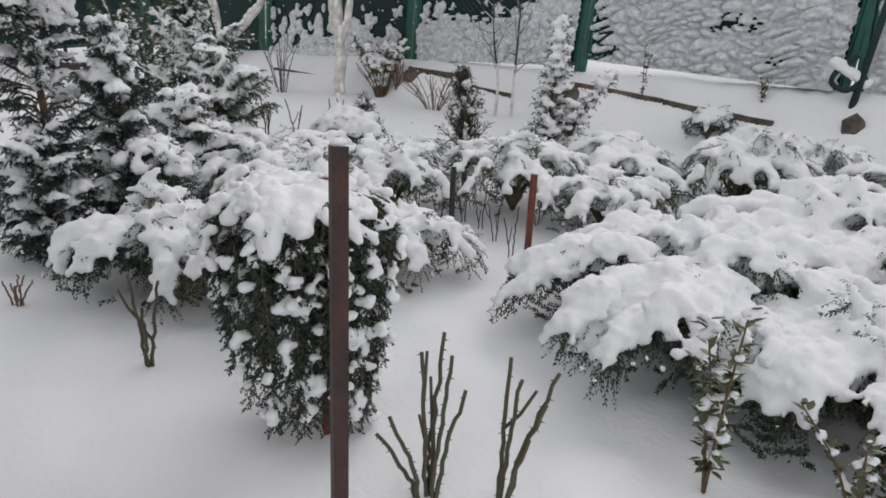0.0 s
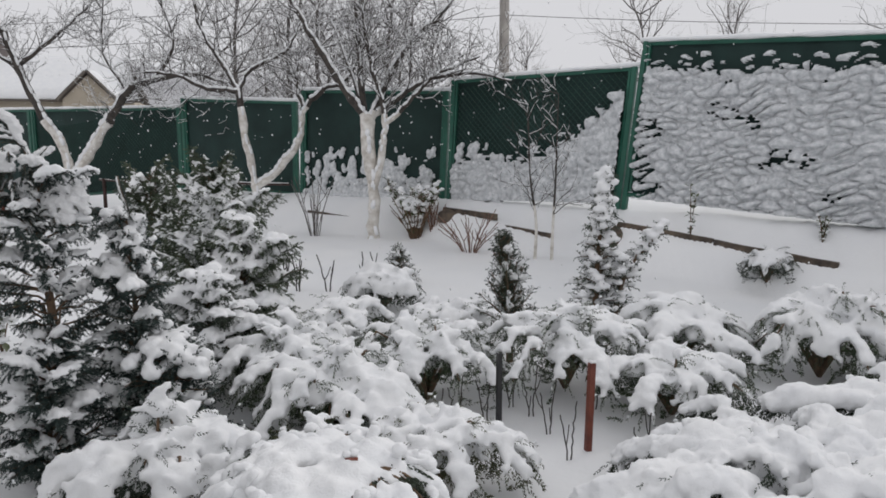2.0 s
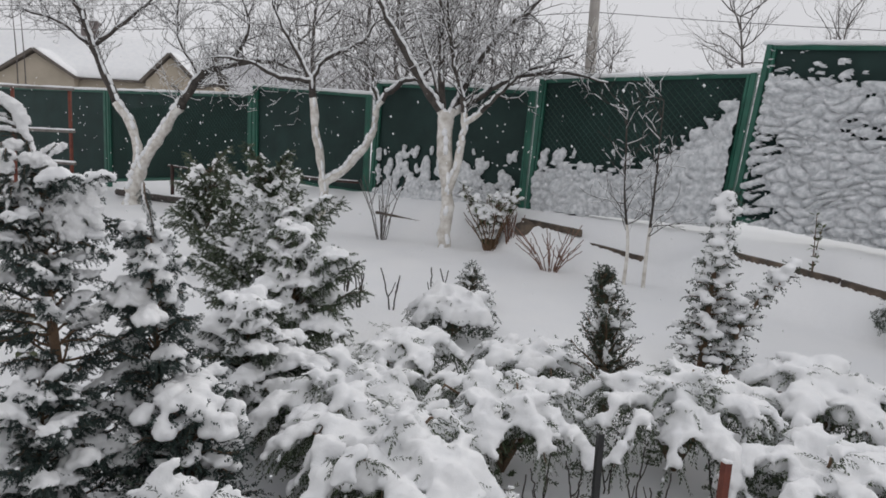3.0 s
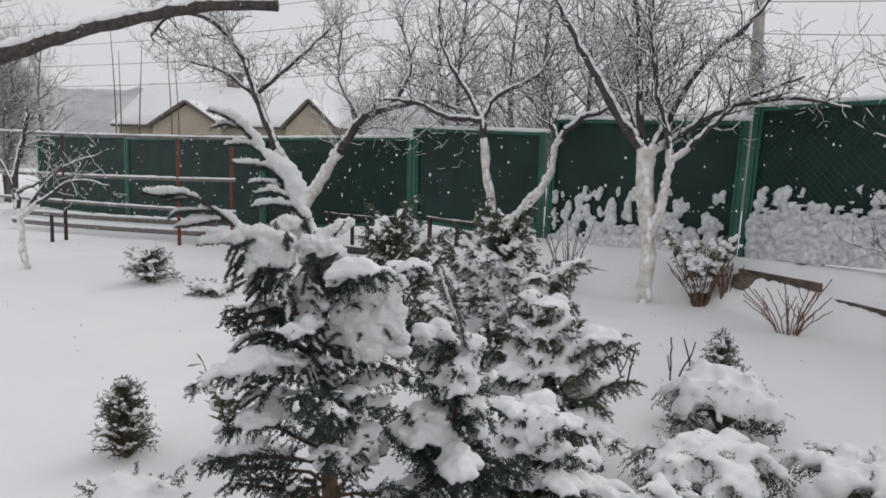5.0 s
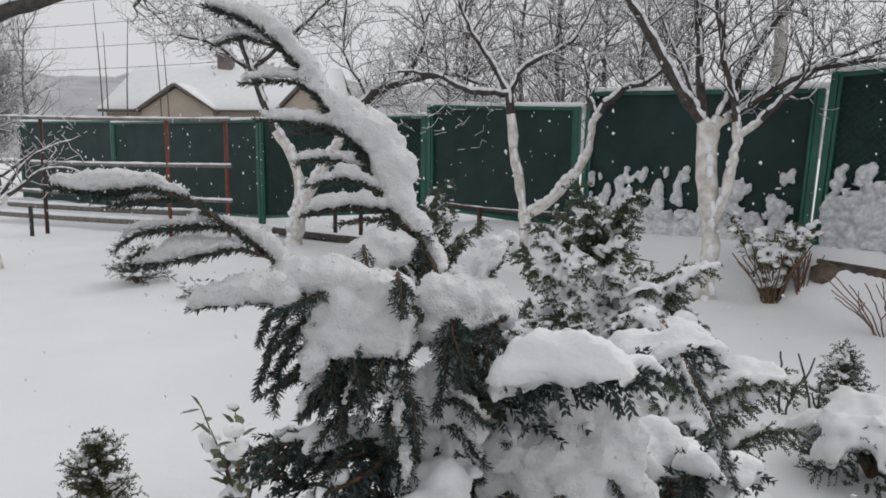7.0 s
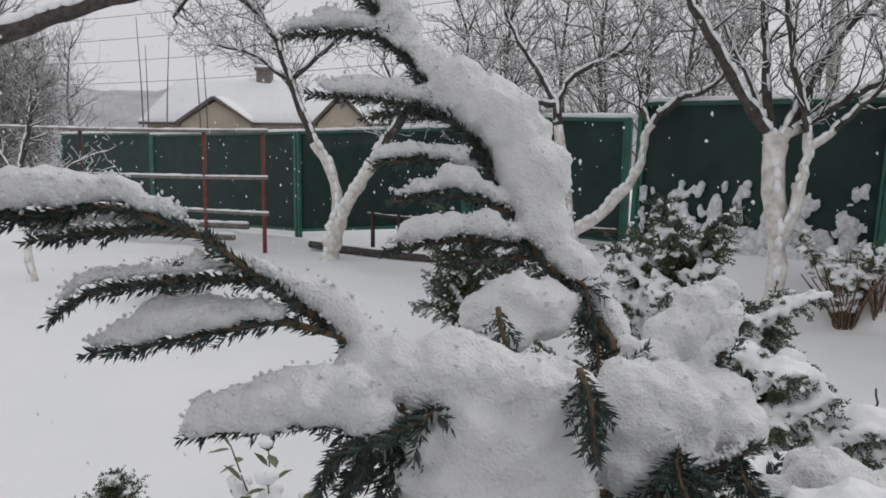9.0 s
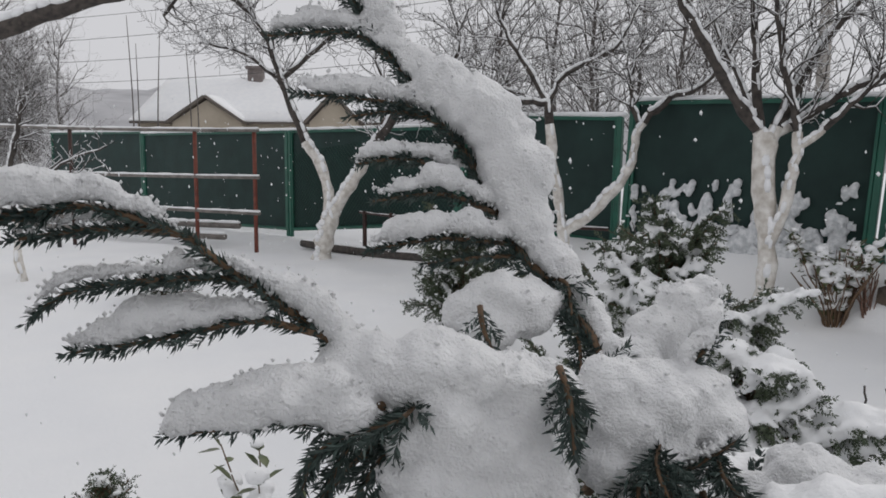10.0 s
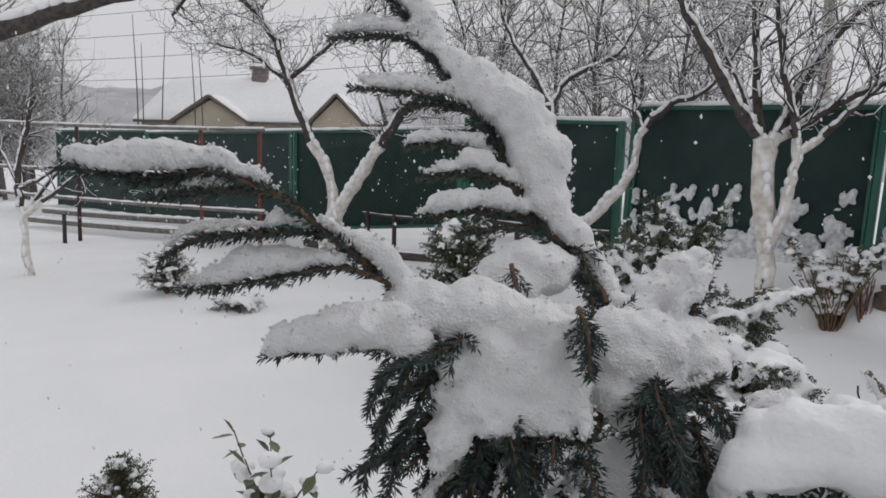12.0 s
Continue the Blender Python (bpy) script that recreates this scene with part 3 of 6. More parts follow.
def sapling(at, tall, seed, lean=0.0):
    random.seed(seed), np.random.seed(seed)
    root = thing("sapling", "thin young tree with pale whitewashed stem and snowy twigs", "sapling", at, "young trees by the bank")
    lime, bark, snow = Shape(), Shape(), Shape()
    line = spline([(0, 0, -0.05), (0.01, 0, 0.4), (lean, 0, 0.9), (lean * 1.5, 0.02, tall)])
    radii = np.linspace(0.02, 0.005, len(line))
    lime.tube(line[:8], radii[:8], 7)
    bark.tube(line[7:], radii[7:], 6)
    for i in range(6, len(line)):
        for _ in range(2):
            a = np.random.normal(size=3)
            sprout(bark, snow, line[i], unit((a[0], a[1], 0.8)), 0.36, 0.006, 1, 0.5, 0.8)
    lime.mesh("trunk", M_LIME, root)
    bark.mesh("crown", M_BARK, root)["kind"] = "stuff"
    snow.mesh("snow", M_SNOW, root)["kind"] = "stuff"
    return root


sapling((0.99, 6.57, height(0.99, 6.57)), 1.65, 21, -0.06)
sapling((1.16, 6.47, height(1.16, 6.47)), 1.75, 22, 0.03)


# ---- conifers and snow-laden shrubs ----
def spreading_juniper(at, reach, tall, n, seed, mat=None, name="juniper_bush", label="", voxel=0.0165, snow=1.0, aim=None, sprig=0.14, flat=0.62, leaf=0.024, skirt=1, lumps=0.035):
    """Arching boughs from one root, each with drooping side sprays and fingers of snow along them."""
    random.seed(seed), np.random.seed(seed)
    x, y = at
    z = height(x, y)
    root = thing(name, label or "low spreading juniper bowed under thick fresh snow", "shrub", (x, y, z), "snowy junipers")
    wood, fol, sn = Shape(), Shape(), Shape()
    down = np.array((0, 0, -1.0))
    for i in range(n):
        a = 2.399963 * i + random.uniform(-0.35, 0.35)
        ring = ((i + 0.5) / n) ** 0.55
        far = reach * ring * random.uniform(0.72, 1.18)
        top = tall * (1 - 0.62 * ring ** 1.6) * random.uniform(0.6, 1.12)
        end = np.array((math.cos(a) * far, math.sin(a) * far, max(top, 0.05)))
        if aim is not None:
            end[:2] += np.array(aim) * ring
        pts = bend((0, 0, 0.0), end, tall * (0.22 + 0.24 * ring), 7, 0.014)
        wood.tube(pts, np.linspace(0.012, 0.003, 7), 5)
        fat = random.uniform(0.7, 1.25)
        for p, d, s in walk_line(pts, 0.046):
            if s < 0.3:
                continue
            side = unit(cross(d, (0, 0, 1)))
            wide = min(1.0, (s - 0.25) / 0.4) * min(1.0, (1.15 - s) / 0.3)
            r = (0.019 + 0.020 * wide) * fat * random.uniform(0.75, 1.2) * (0.5 + 0.5 * snow)
            bare = random.random() < (0.22 if snow < 1.15 else 0.07)
            for sgn in (-1, 1):
                way = unit(d * 0.8 + side * sgn * random.uniform(0.35, 0.95) + down * random.uniform(0.1, 0.75))
                q = bend(p, p + way * sprig * random.uniform(0.6, 1.25) * (0.5 + 0.6 * wide), 0.014, 4)
                q[:, 2] -= 0.006
                dress(fol, q, leaf * 0.55, leaf, leaf * 0.17, 0.55, 0.3, 3, 0.35)
                if bare or random.random() < 0.2:
                    continue
                for k, share in ((1, 0.78), (2, 0.62), (3, 0.42)):
                    r2 = max(r * share * random.uniform(0.75, 1.15), voxel * 0.75)
                    if k == 3 and random.random() < 0.55:
                        break
                    sn.ball(q[k] * 0.9 + q[k - 1] * 0.1 + np.array((0, 0, r2 * 0.75)), (r2, r2, r2 * 0.8))
            for _ in range(skirt):
                way = unit(d * 0.5 + side * random.uniform(-0.8, 0.8) + down * 0.9)
                dress(fol, [p, p + way * 0.05, p + way * 0.11 + d * 0.03], leaf * 0.6, leaf, leaf * 0.28, 0.55, 0.2, 2, 0.2)
            if bare and s > 0.6:
                continue
            sn.ball(p + np.array((0, 0, r * flat * 0.8)), (r, r, r * flat + 0.008))
    # the dark thicket under the boughs
    for i in range(int(260 * reach) if snow >= 1.15 else int(90 * reach)):
        a, far = random.uniform(0, 6.283), reach * 0.74 * random.random() ** 0.5
        p = np.array((math.cos(a) * far, math.sin(a) * far, random.uniform(0.02, 0.16) * (1.25 - far / reach)))
        e = np.array((math.cos(a), math.sin(a), random.uniform(0.0, 0.9)))
        dress(fol, [p, p + e * 0.05, p + e * 0.10], leaf * 0.5, leaf, leaf * 0.3, 0.6, 0.2, 4)
    wood.mesh("wood", M_TWIG, root)
    fol.mesh("foliage", mat or M_GREEN, root)
    merge(sn.mesh("snow", M_SNOW, root, "thick lumpy snow on the boughs"), voxel, 0.74 * lumps, lumps, 1, 0.008)
    return root


def conifer(at, tall, radius, n, seed, mat=None, name="conifer", label="", rise=0.35, snow=1.0, sprig=0.12, leaf=0.020, shape=0.8, voxel=0.014, tip=(0, 0), low=0.02, group="", pad=0.04, top=1.0):
    """An upright conifer: a stem with boughs all round, narrowing to the top, and pads of snow on the bough ends."""
    random.seed(seed), np.random.seed(seed)
    x, y = at
    z = height(x, y)
    root = thing(name, label, "conifer", (x, y, z), group)
    wood, fol, sn = Shape(), Shape(), Shape()
    stem = spline([(0, 0, -0.03), (tip[0] * 0.25, tip[1] * 0.25, tall * 0.5), (tip[0], tip[1], tall)], 8)
    wood.tube(stem, np.linspace(0.02 + tall * 0.008, 0.004, len(stem)), 7)
    dress(fol, stem[-6:], leaf * 0.3, leaf, leaf * 0.3, 0.8, 0.2, 4)
    for i in range(n):
        h = low + (top - low) * (i + random.random()) / n
        k = min(int(h * (len(stem) - 1)), len(stem) - 2)
        p0 = stem[k] + (stem[k + 1] - stem[k]) * (h * (len(stem) - 1) - k)
        a = 2.399963 * i + random.uniform(-0.4, 0.4)
        clump = noise.noise((math.cos(a) * 1.2 + seed, math.sin(a) * 1.2, h * 5.0))
        far = radius * ((1 - h) ** shape * 0.95 + 0.06) * random.uniform(0.75, 1.15) * (1 + 0.6 * clump)
        end = p0 + np.array((math.cos(a) * far, math.sin(a) * far, far * rise * random.uniform(0.4, 1.6)))
        pts = bend(p0, end, far * 0.10, 5, 0.008)
        wood.tube(pts, np.linspace(0.007, 0.002, 5), 4)
        for p, d, s in walk_line(pts, 0.03):
            if s < 0.2:
                continue
            side = unit(cross(d, np.random.normal(size=3)))
            for sgn in (-1, 1):
                way = unit(d * 0.7 + side * sgn * 0.7 + np.array((0, 0, 0.18 * rise)))
                q = bend(p, p + way * sprig * random.uniform(0.5, 1.1), 0.006, 4)
                dress(fol, q, leaf * 0.55, leaf * 1.15, leaf * 0.38, 0.55, 0.3, 2)
        if random.random() < 0.8 * snow:
            fat = pad * random.uniform(0.45, 1.0)
            for p, d, s in walk_line(pts, fat * 0.75):
                if s < 0.35:
                    continue
                r = fat * (0.55 + 0.55 * s) * random.uniform(0.75, 1.2)
                off = np.array((random.uniform(-1, 1), random.uniform(-1, 1), 0)) * fat * 0.45
                sn.ball(p + off + np.array((0, 0, r * 0.45 + 0.006)), (r, r, r * 0.55))
    wood.mesh("wood", M_TWIG, root)
    fol.mesh("foliage", mat or M_GREEN, root)
    if sn.n:
        merge(sn.mesh("snow", M_SNOW, root, "pads of snow resting on the boughs"), voxel, 0.012, 0.025, 1)["kind"] = "stuff"
    return root


def laden_bough(wood, fol, sn, p0, p1, fan, needle, pad, droop=0.1, tufts=1.0, thick=0.006, dust=0.0):
    """A bough with a fan of short dense sprays and, where pad is given, a soft bolster of snow lying on it."""
    p0, p1 = np.asarray(p0, float), np.asarray(p1, float)
    far = math.dist(p0, p1)
    rib = bend(p0, p1, far * droop, 7, 0.006)
    wood.tube(rib, np.linspace(thick, 0.0016, 7), 5)
    dress(fol, rib[2:], needle * 0.4, needle, needle * 0.30, 0.7, 0.2, 4)
    for p, d, s in walk_line(rib, needle * 1.5):
        if s < 0.22:
            continue
        side = unit(cross(d, (0, 0, 1)))
        for sgn in (-1, 1, -0.5, 0.5):
            if random.random() > tufts:
                continue
            hang = random.uniform(-0.45, 0.22) if abs(sgn) == 1 else random.uniform(-1.2, -0.4)
            way = unit(d * random.uniform(0.5, 1.0) + side * sgn * random.uniform(0.3, 1.0) + np.array((0, 0, hang)))
            ln = fan * random.uniform(0.6, 1.2) * (1.15 - 0.6 * s)
            spray = bend(p, p + way * ln, 0.004, 4)
            dress(fol, spray, needle * 0.5, needle, needle * 0.32, 0.62, 0.15, 4, 0.08)
            if dust and random.random() < dust:
                b = random.uniform(0.55, 1.0) * max(needle * 0.75, 0.009)
                sn.ball(spray[2] + np.array((0, 0, b * 0.9)), (b * 1.2, b * 1.2, b * 0.8))
                sn.ball(spray[3] + np.array((0, 0, b * 0.7)), (b, b, b * 0.7))
    if not pad:
        return
    first, last = random.uniform(0.2, 0.4), random.uniform(0.9, 1.04)
    lobe = random.uniform(0, 50)
    for p, d, s in walk_line(rib, pad * 0.45):
        if not first < s < last:
            continue
        u = (s - first) / (last - first)
        swell = max(math.sin(math.pi * min(1.0, 0.12 + 0.88 * u)), 0.25) ** 0.6 * (1 + 0.45 * noise.noise((s * 7 + lobe, 0.0, 3.0)))
        side = unit(cross(d, (0, 0, 1)))
        for k in (-1, 0, 1):
            wide = fan * 0.72 * (1.1 - 0.5 * s)
            r = pad * swell * (0.95 if k == 0 else 0.72) * random.uniform(0.8, 1.15)
            q = p + side * k * wide * random.uniform(0.5, 1.0) + np.array((0, 0, r * 0.75 - abs(k) * wide * 0.2))
            if k and random.random() < 0.25:
                continue
            sn.ball(q, (r, r, r * 0.8))


def laden_conifer(at, tall, radius, n, seed, mat, name, label, rise=0.2, fan=0.07, needle=0.013, pad=0.03, cover=0.75, shape=0.7, tip=(0, 0), low=0.05, bare_top=1.0, voxel=0.010, belly=0.15, group="", dust=0.12):
    """A bushy conifer: tiers of separate boughs with dark sprays below and bolsters of snow on top."""
    random.seed(seed), np.random.seed(seed)
    x, y = at
    root = thing(name, label, "conifer", (x, y, height(x, y)), group)
    wood, fol, sn = Shape(), Shape(), Shape()
    stem = spline([(0, 0, -0.04), (tip[0] * 0.2, tip[1] * 0.2, tall * 0.45), (tip[0], tip[1], tall)], 8)
    wood.tube(stem, np.linspace(0.012 + 0.012 * tall, 0.003, len(stem)), 7)
    for i in range(n):
        h = low + (0.985 - low) * (i + random.random()) / n
        k = min(int(h * (len(stem) - 1)), len(stem) - 2)
        p0 = stem[k] + (stem[k + 1] - stem[k]) * (h * (len(stem) - 1) - k)
        a = 2.399963 * i + random.uniform(-0.5, 0.5)
        clump = noise.noise((math.cos(a) * 1.4 + seed, math.sin(a) * 1.4, h * 4.5))
        far = radius * ((1 - h) ** shape * min(1.0, 0.55 + h / max(belly, 0.01) * 0.45) + 0.08) * random.uniform(0.72, 1.12) * (1 + 0.7 * clump)
        far = max(far, 0.05)
        p1 = p0 + np.array((math.cos(a) * far, math.sin(a) * far, far * rise * random.uniform(0.3, 1.7)))
        holds = random.random() < cover and h < bare_top
        laden_bough(wood, fol, sn, p0, p1, fan * (0.6 + 0.5 * far / radius), needle, pad * random.uniform(0.65, 1.2) * (0.7 + 0.4 * far / radius) if holds else 0.0, 0.10, 0.8, 0.005, dust)
    wood.mesh("wood", M_TWIG, root)["kind"] = "stuff"
    fol.mesh("foliage", mat, root)["kind"] = "stuff"
    if sn.n:
        merge(sn.mesh("snow", M_SNOW, root, "soft bolsters of snow resting on the boughs"), voxel, 0.024, 0.035, 1, 0.007)["kind"] = "stuff"
    return root


# upright ones
laden_conifer((-1.70, 4.22), 1.12, 0.40, 170, 31, M_FEATHER, "cypress", "bushy green false cypress loaded with pads of snow", 0.9, 0.11, 0.018, 0.034, 0.62, 0.45, (0.0, -0.06), 0.03, 0.85, 0.011, dust=0.45)
laden_conifer((-1.42, 3.90), 0.84, 0.38, 84, 32, M_FEATHER, "cypress", "bushy dark green false cypress loaded with pads of snow", 0.5, 0.11, 0.017, 0.042, 0.8, 0.45, (0.0, 0.0), 0.05, 1.0, 0.012, dust=0.2)
conifer((1.22, 4.30), 1.15, 0.17, 100, 33, M_DARK, "upright_juniper", "narrow dark upright juniper laden with lumps of snow", 0.3, 1.2, 0.08, 0.022, 0.7, tip=(0.06, -0.05), pad=0.055)
conifer((1.36, 4.28), 0.74, 0.15, 44, 34, M_DARK, "upright_juniper", "dark juniper stem leaning over under snow", 0.2, 1.2, 0.08, 0.022, 0.6, tip=(0.36, -0.04), pad=0.055)
conifer((0.49, 3.32), 0.82, 0.16, 120, 35, M_DARK, "dwarf_conifer", "small dark upright dwarf conifer powdered with snow", 1.2, 0.35, 0.06, 0.018, 0.6, tip=(-0.05, 0), low=0.25, pad=0.022)
conifer((-0.40, 5.42), 0.36, 0.18, 60, 36, M_DARK, "dwarf_spruce", "small conical dwarf spruce with snow", 0.3, 0.7, 0.06, 0.018, 0.8, voxel=0.012, pad=0.025)
conifer((-3.53, 3.38), 0.40, 0.17, 150, 37, M_GREEN, "dwarf_spruce", "small green conical spruce flecked with snow", 0.6, 0.7, 0.045, 0.014, 0.75, voxel=0.007, pad=0.015)
laden_conifer((-3.05, 6.25), 0.98, 0.36, 70, 38, M_FEATHER, "conifer", "rounded pale green conifer flecked with snow", 0.9, 0.12, 0.022, 0.022, 0.3, 0.3, (0.0, 0.0), 0.03, 1.0, 0.014, dust=0.3)

# spreading ones, nearest first
spreading_juniper((1.45, 1.20), 0.95, 0.46, 64, 41, M_DARK, snow=1.5, voxel=0.0135, skirt=4, leaf=0.024, lumps=0.036)
spreading_juniper((2.30, 1.55), 0.95, 0.50, 54, 42, M_DARK, snow=1.6, voxel=0.018, skirt=2)
spreading_juniper((1.75, 0.45), 0.75, 0.42, 44, 43, M_DARK, snow=1.5, voxel=0.0135, skirt=4, leaf=0.024, lumps=0.036)
spreading_juniper((-0.45, 2.15), 0.52, 0.50, 40, 44, M_GREEN)
spreading_juniper((-0.80, 2.75), 0.48, 0.46, 34, 45, M_GREEN)
spreading_juniper((-0.02, 2.70), 0.50, 0.48, 36, 46, M_GREEN)
spreading_juniper((0.05, 1.75), 0.48, 0.34, 30, 47, M_OLIVE)
spreading_juniper((-0.50, 1.35), 0.46, 0.40, 30, 48, M_OLIVE)
spreading_juniper((-1.02, 1.45), 0.44, 0.44, 34, 49, M_DARK, skirt=3)
spreading_juniper((0.78, 2.85), 0.52, 0.52, 36, 50, M_GREEN)
spreading_juniper((1.30, 2.50), 0.46, 0.36, 30, 51, M_GREEN)
spreading_juniper((1.55, 3.30), 0.55, 0.42, 32, 52, M_GREEN, voxel=0.024)
spreading_juniper((2.35, 3.05), 0.55, 0.55, 34, 53, M_GREEN, voxel=0.024)
spreading_juniper((2.95, 3.35), 0.60, 0.45, 32, 54, M_GREEN, voxel=0.026)
spreading_juniper((3.2, 2.3), 0.8, 0.55, 36, 55, M_DARK, voxel=0.026, snow=1.2)
spreading_juniper((-0.47, 4.62), 0.36, 0.34, 26, 56, M_DARK, voxel=0.022, snow=1.2)
spreading_juniper((0.10, 3.75), 0.42, 0.34, 26, 57, M_GREEN, voxel=0.022)
spreading_juniper((-0.62, 3.6), 0.42, 0.36, 24, 58, M_GREEN, voxel=0.022)
conifer((-6.39, 7.25), 0.30, 0.26, 60, 59, M_DARK, "round_shrub", "low clipped evergreen ball capped with snow", 0.5, 0.8, 0.08, 0.02, 0.25, pad=0.04)
spreading_juniper((-5.45, 7.0), 0.22, 0.14, 14, 60, M_DARK, name="low_shrub", label="tiny evergreen nearly buried in snow", voxel=0.025)
spreading_juniper((-3.05, 2.85), 0.24, 0.16, 18, 61, M_GREEN, voxel=0.02)


# ---- the blue juniper that the path ends at ----
def frond(wood, fol, sn, pts, thick=0.0022, leaf=0.0085, side=0.024, snow=0.0, lift=0.004, gap=0.010, blown=(0.0, 0.0, 1.3)):
    """A needled shoot with short branchlets; snow: the depth of the ridge that lies on it."""
    line = spline(pts, 6)
    n = len(line)
    wood.tube(line, np.linspace(thick, 0.0009, n), 6)
    dress(fol, line, 0.0022, leaf, 0.0017, 0.62, 0.15, 3)
    for p, d, s in walk_line(line, gap):
        if s < 0.08:
            continue
        for sgn in (-1, 1):
            a = unit(cross(d, (0, 0, 1)) * sgn + np.array((0, 0, random.uniform(-0.7, 0.1))))
            ln = side * random.uniform(0.5, 1.15) * (1.1 - 0.75 * s)
            q = bend(p, p + unit(d * 0.95 + a * 0.65) * ln, 0.001, 4)
            dress(fol, q, 0.0022, leaf * 0.9, 0.0016, 0.6, 0.2, 3)
    if snow:
        for p, d, s in walk_line(line, 0.006):
            flat = math.hypot(d[0], d[1])
            drift = np.array(blown)
            up = unit(drift - d * (drift @ d) * 0.8)
            r = 0.64 * snow * (0.35 + 0.75 * math.sin(min(1.0, s * 1.02) * math.pi) ** 0.5) * random.uniform(0.7, 1.25) * (0.6 + 0.4 * flat) * (1 + 0.40 * noise.noise(tuple(p * 28)))
            wob = np.array((random.uniform(-1, 1), random.uniform(-1, 1), random.uniform(-0.5, 0.7))) * r * 0.35
            sn.ball(p + wob + up * (lift * 0.7 + r * 0.85), (r * 1.0, r * 1.0, r * 0.9))


def near_juniper():
    random.seed(71), np.random.seed(71)
    root = thing("blue_juniper", "tall blue-green juniper with needled shoots weighed down by snow", "conifer", (-1.72, 2.0, height(-1.72, 2.0)))
    o = np.array(root.location)
    wood, fol, sn = Shape(), Shape(), Shape()
    stem, low, slab = Shape(), Shape(), Shape()
    trunk = spline(np.array([(-1.70, 2.02, -0.34), (-1.71, 2.0, 0.2), (-1.72, 1.95, 0.7), (-1.70, 1.89, 1.0), (-1.72, 1.88, 1.14)]) - o, 10)
    stem.tube(trunk, np.linspace(0.024, 0.009, len(trunk)), 9)

    def bough(p0, p1, fan=0.055, pad=0.026, needle=0.011):
        laden_bough(stem, low, slab, np.array(p0) - o, np.array(p1) - o, fan, needle, pad, 0.08, 0.72, 0.006, 0.14)

    # long boughs that reach out over the lawn
    bough((-1.72, 1.93, 0.80), (-1.825, 1.553, 0.851), 0.06, 0.026)
    bough((-1.72, 1.96, 0.66), (-1.85, 1.70, 0.697), 0.07, 0.03)
    bough((-1.71, 1.93, 0.90), (-1.93, 1.83, 0.93), 0.045, 0.0)
    bough((-1.71, 1.93, 0.92), (-1.90, 1.78, 0.96), 0.05, 0.016)
    bough((-1.71, 1.90, 0.95), (-1.80, 1.74, 0.945), 0.05, 0.0)
    bough((-1.71, 1.90, 0.93), (-1.69, 1.73, 0.915), 0.05, 0.018)
    # the rest of the body, tier by tier
    for i in range(112):
        h = 0.05 + 0.71 * ((i + random.random()) / 112) ** 1.15
        p0 = trunk[min(int(h * (len(trunk) - 1)), len(trunk) - 1)] + o
        a = 2.399963 * i + random.uniform(-0.6, 0.6)
        clump = noise.noise((math.cos(a) * 1.3, math.sin(a) * 1.3, h * 6.5))
        far = (0.31 - 0.19 * h) * max(0.3, 0.85 + 1.7 * clump) * random.uniform(0.7, 1.2)
        bough(p0, p0 + np.array((math.cos(a) * far, math.sin(a) * far, far * random.uniform(0.0, 0.75))), 0.06, 0.029 * random.uniform(0.7, 1.15) if random.random() < 0.4 else 0.0, 0.012)

    def shoot(pts, **kw):
        frond(wood, fol, sn, np.array(pts) - o, **kw)

    def lump(x, y, z, r):
        """A clod with smaller clods sitting on it."""
        c = np.array((x, y, z)) - o
        sn.ball(c, (r, r, r * 0.9))
        for _ in range(6):
            w = unit((random.uniform(-1, 1), random.uniform(-1, 1), random.uniform(-0.6, 1)))
            b = r * random.uniform(0.4, 0.65)
            sn.ball(c + w * r * 0.62, (b, b, b * 0.85))

    def ridge(pts, radii, blown=(0.0, 0.0, 1.0)):
        """A ridge of snow that leans against a shoot, as deep as radii say along the way."""
        line = spline(np.array(pts) - o, 8)
        share = np.linspace(0, 1, len(radii))
        drift = np.array(blown)
        for p, d, s in walk_line(line, 0.005):
            r = float(np.interp(s, share, radii)) * random.uniform(0.85, 1.12) * (1 + 0.25 * noise.noise(tuple(p * 45)))
            up = unit(drift - d * (drift @ d))
            wob = np.array((random.uniform(-1, 1), random.uniform(-1, 1), random.uniform(-1, 1))) * r * 0.22
            sn.ball(p + wob + up * (r * 0.9 + 0.002), (r, r, r * 0.92))

    # the leader, nodding to one side, with its shoots
    shoot([(-1.74, 1.96, 1.02), (-1.729, 1.907, 1.131), (-1.759, 1.934, 1.169), (-1.798, 1.947, 1.208), (-1.823, 1.955, 1.251), (-1.85, 1.952, 1.29), (-1.893, 1.955, 1.341), (-1.925, 1.953, 1.385), (-1.97, 1.93, 1.43), (-2.018, 1.909, 1.449)], thick=0.0045, side=0.034, gap=0.007, leaf=0.0105)
    ridge([(-1.729, 1.907, 1.131), (-1.759, 1.934, 1.169), (-1.798, 1.947, 1.208), (-1.823, 1.955, 1.251), (-1.85, 1.952, 1.29), (-1.893, 1.955, 1.341)], (0.009, 0.012, 0.016, 0.025, 0.022, 0.009), (0.9, 0.25, 0.5))
    ridge([(-1.893, 1.955, 1.341), (-1.925, 1.953, 1.385), (-1.97, 1.93, 1.43), (-2.018, 1.909, 1.449)], (0.008, 0.013, 0.013, 0.006), (0.5, 0.1, 1.0))
    shoot([(-1.893, 1.955, 1.341), (-1.928, 1.947, 1.363), (-1.982, 1.919, 1.359)], snow=0.012)
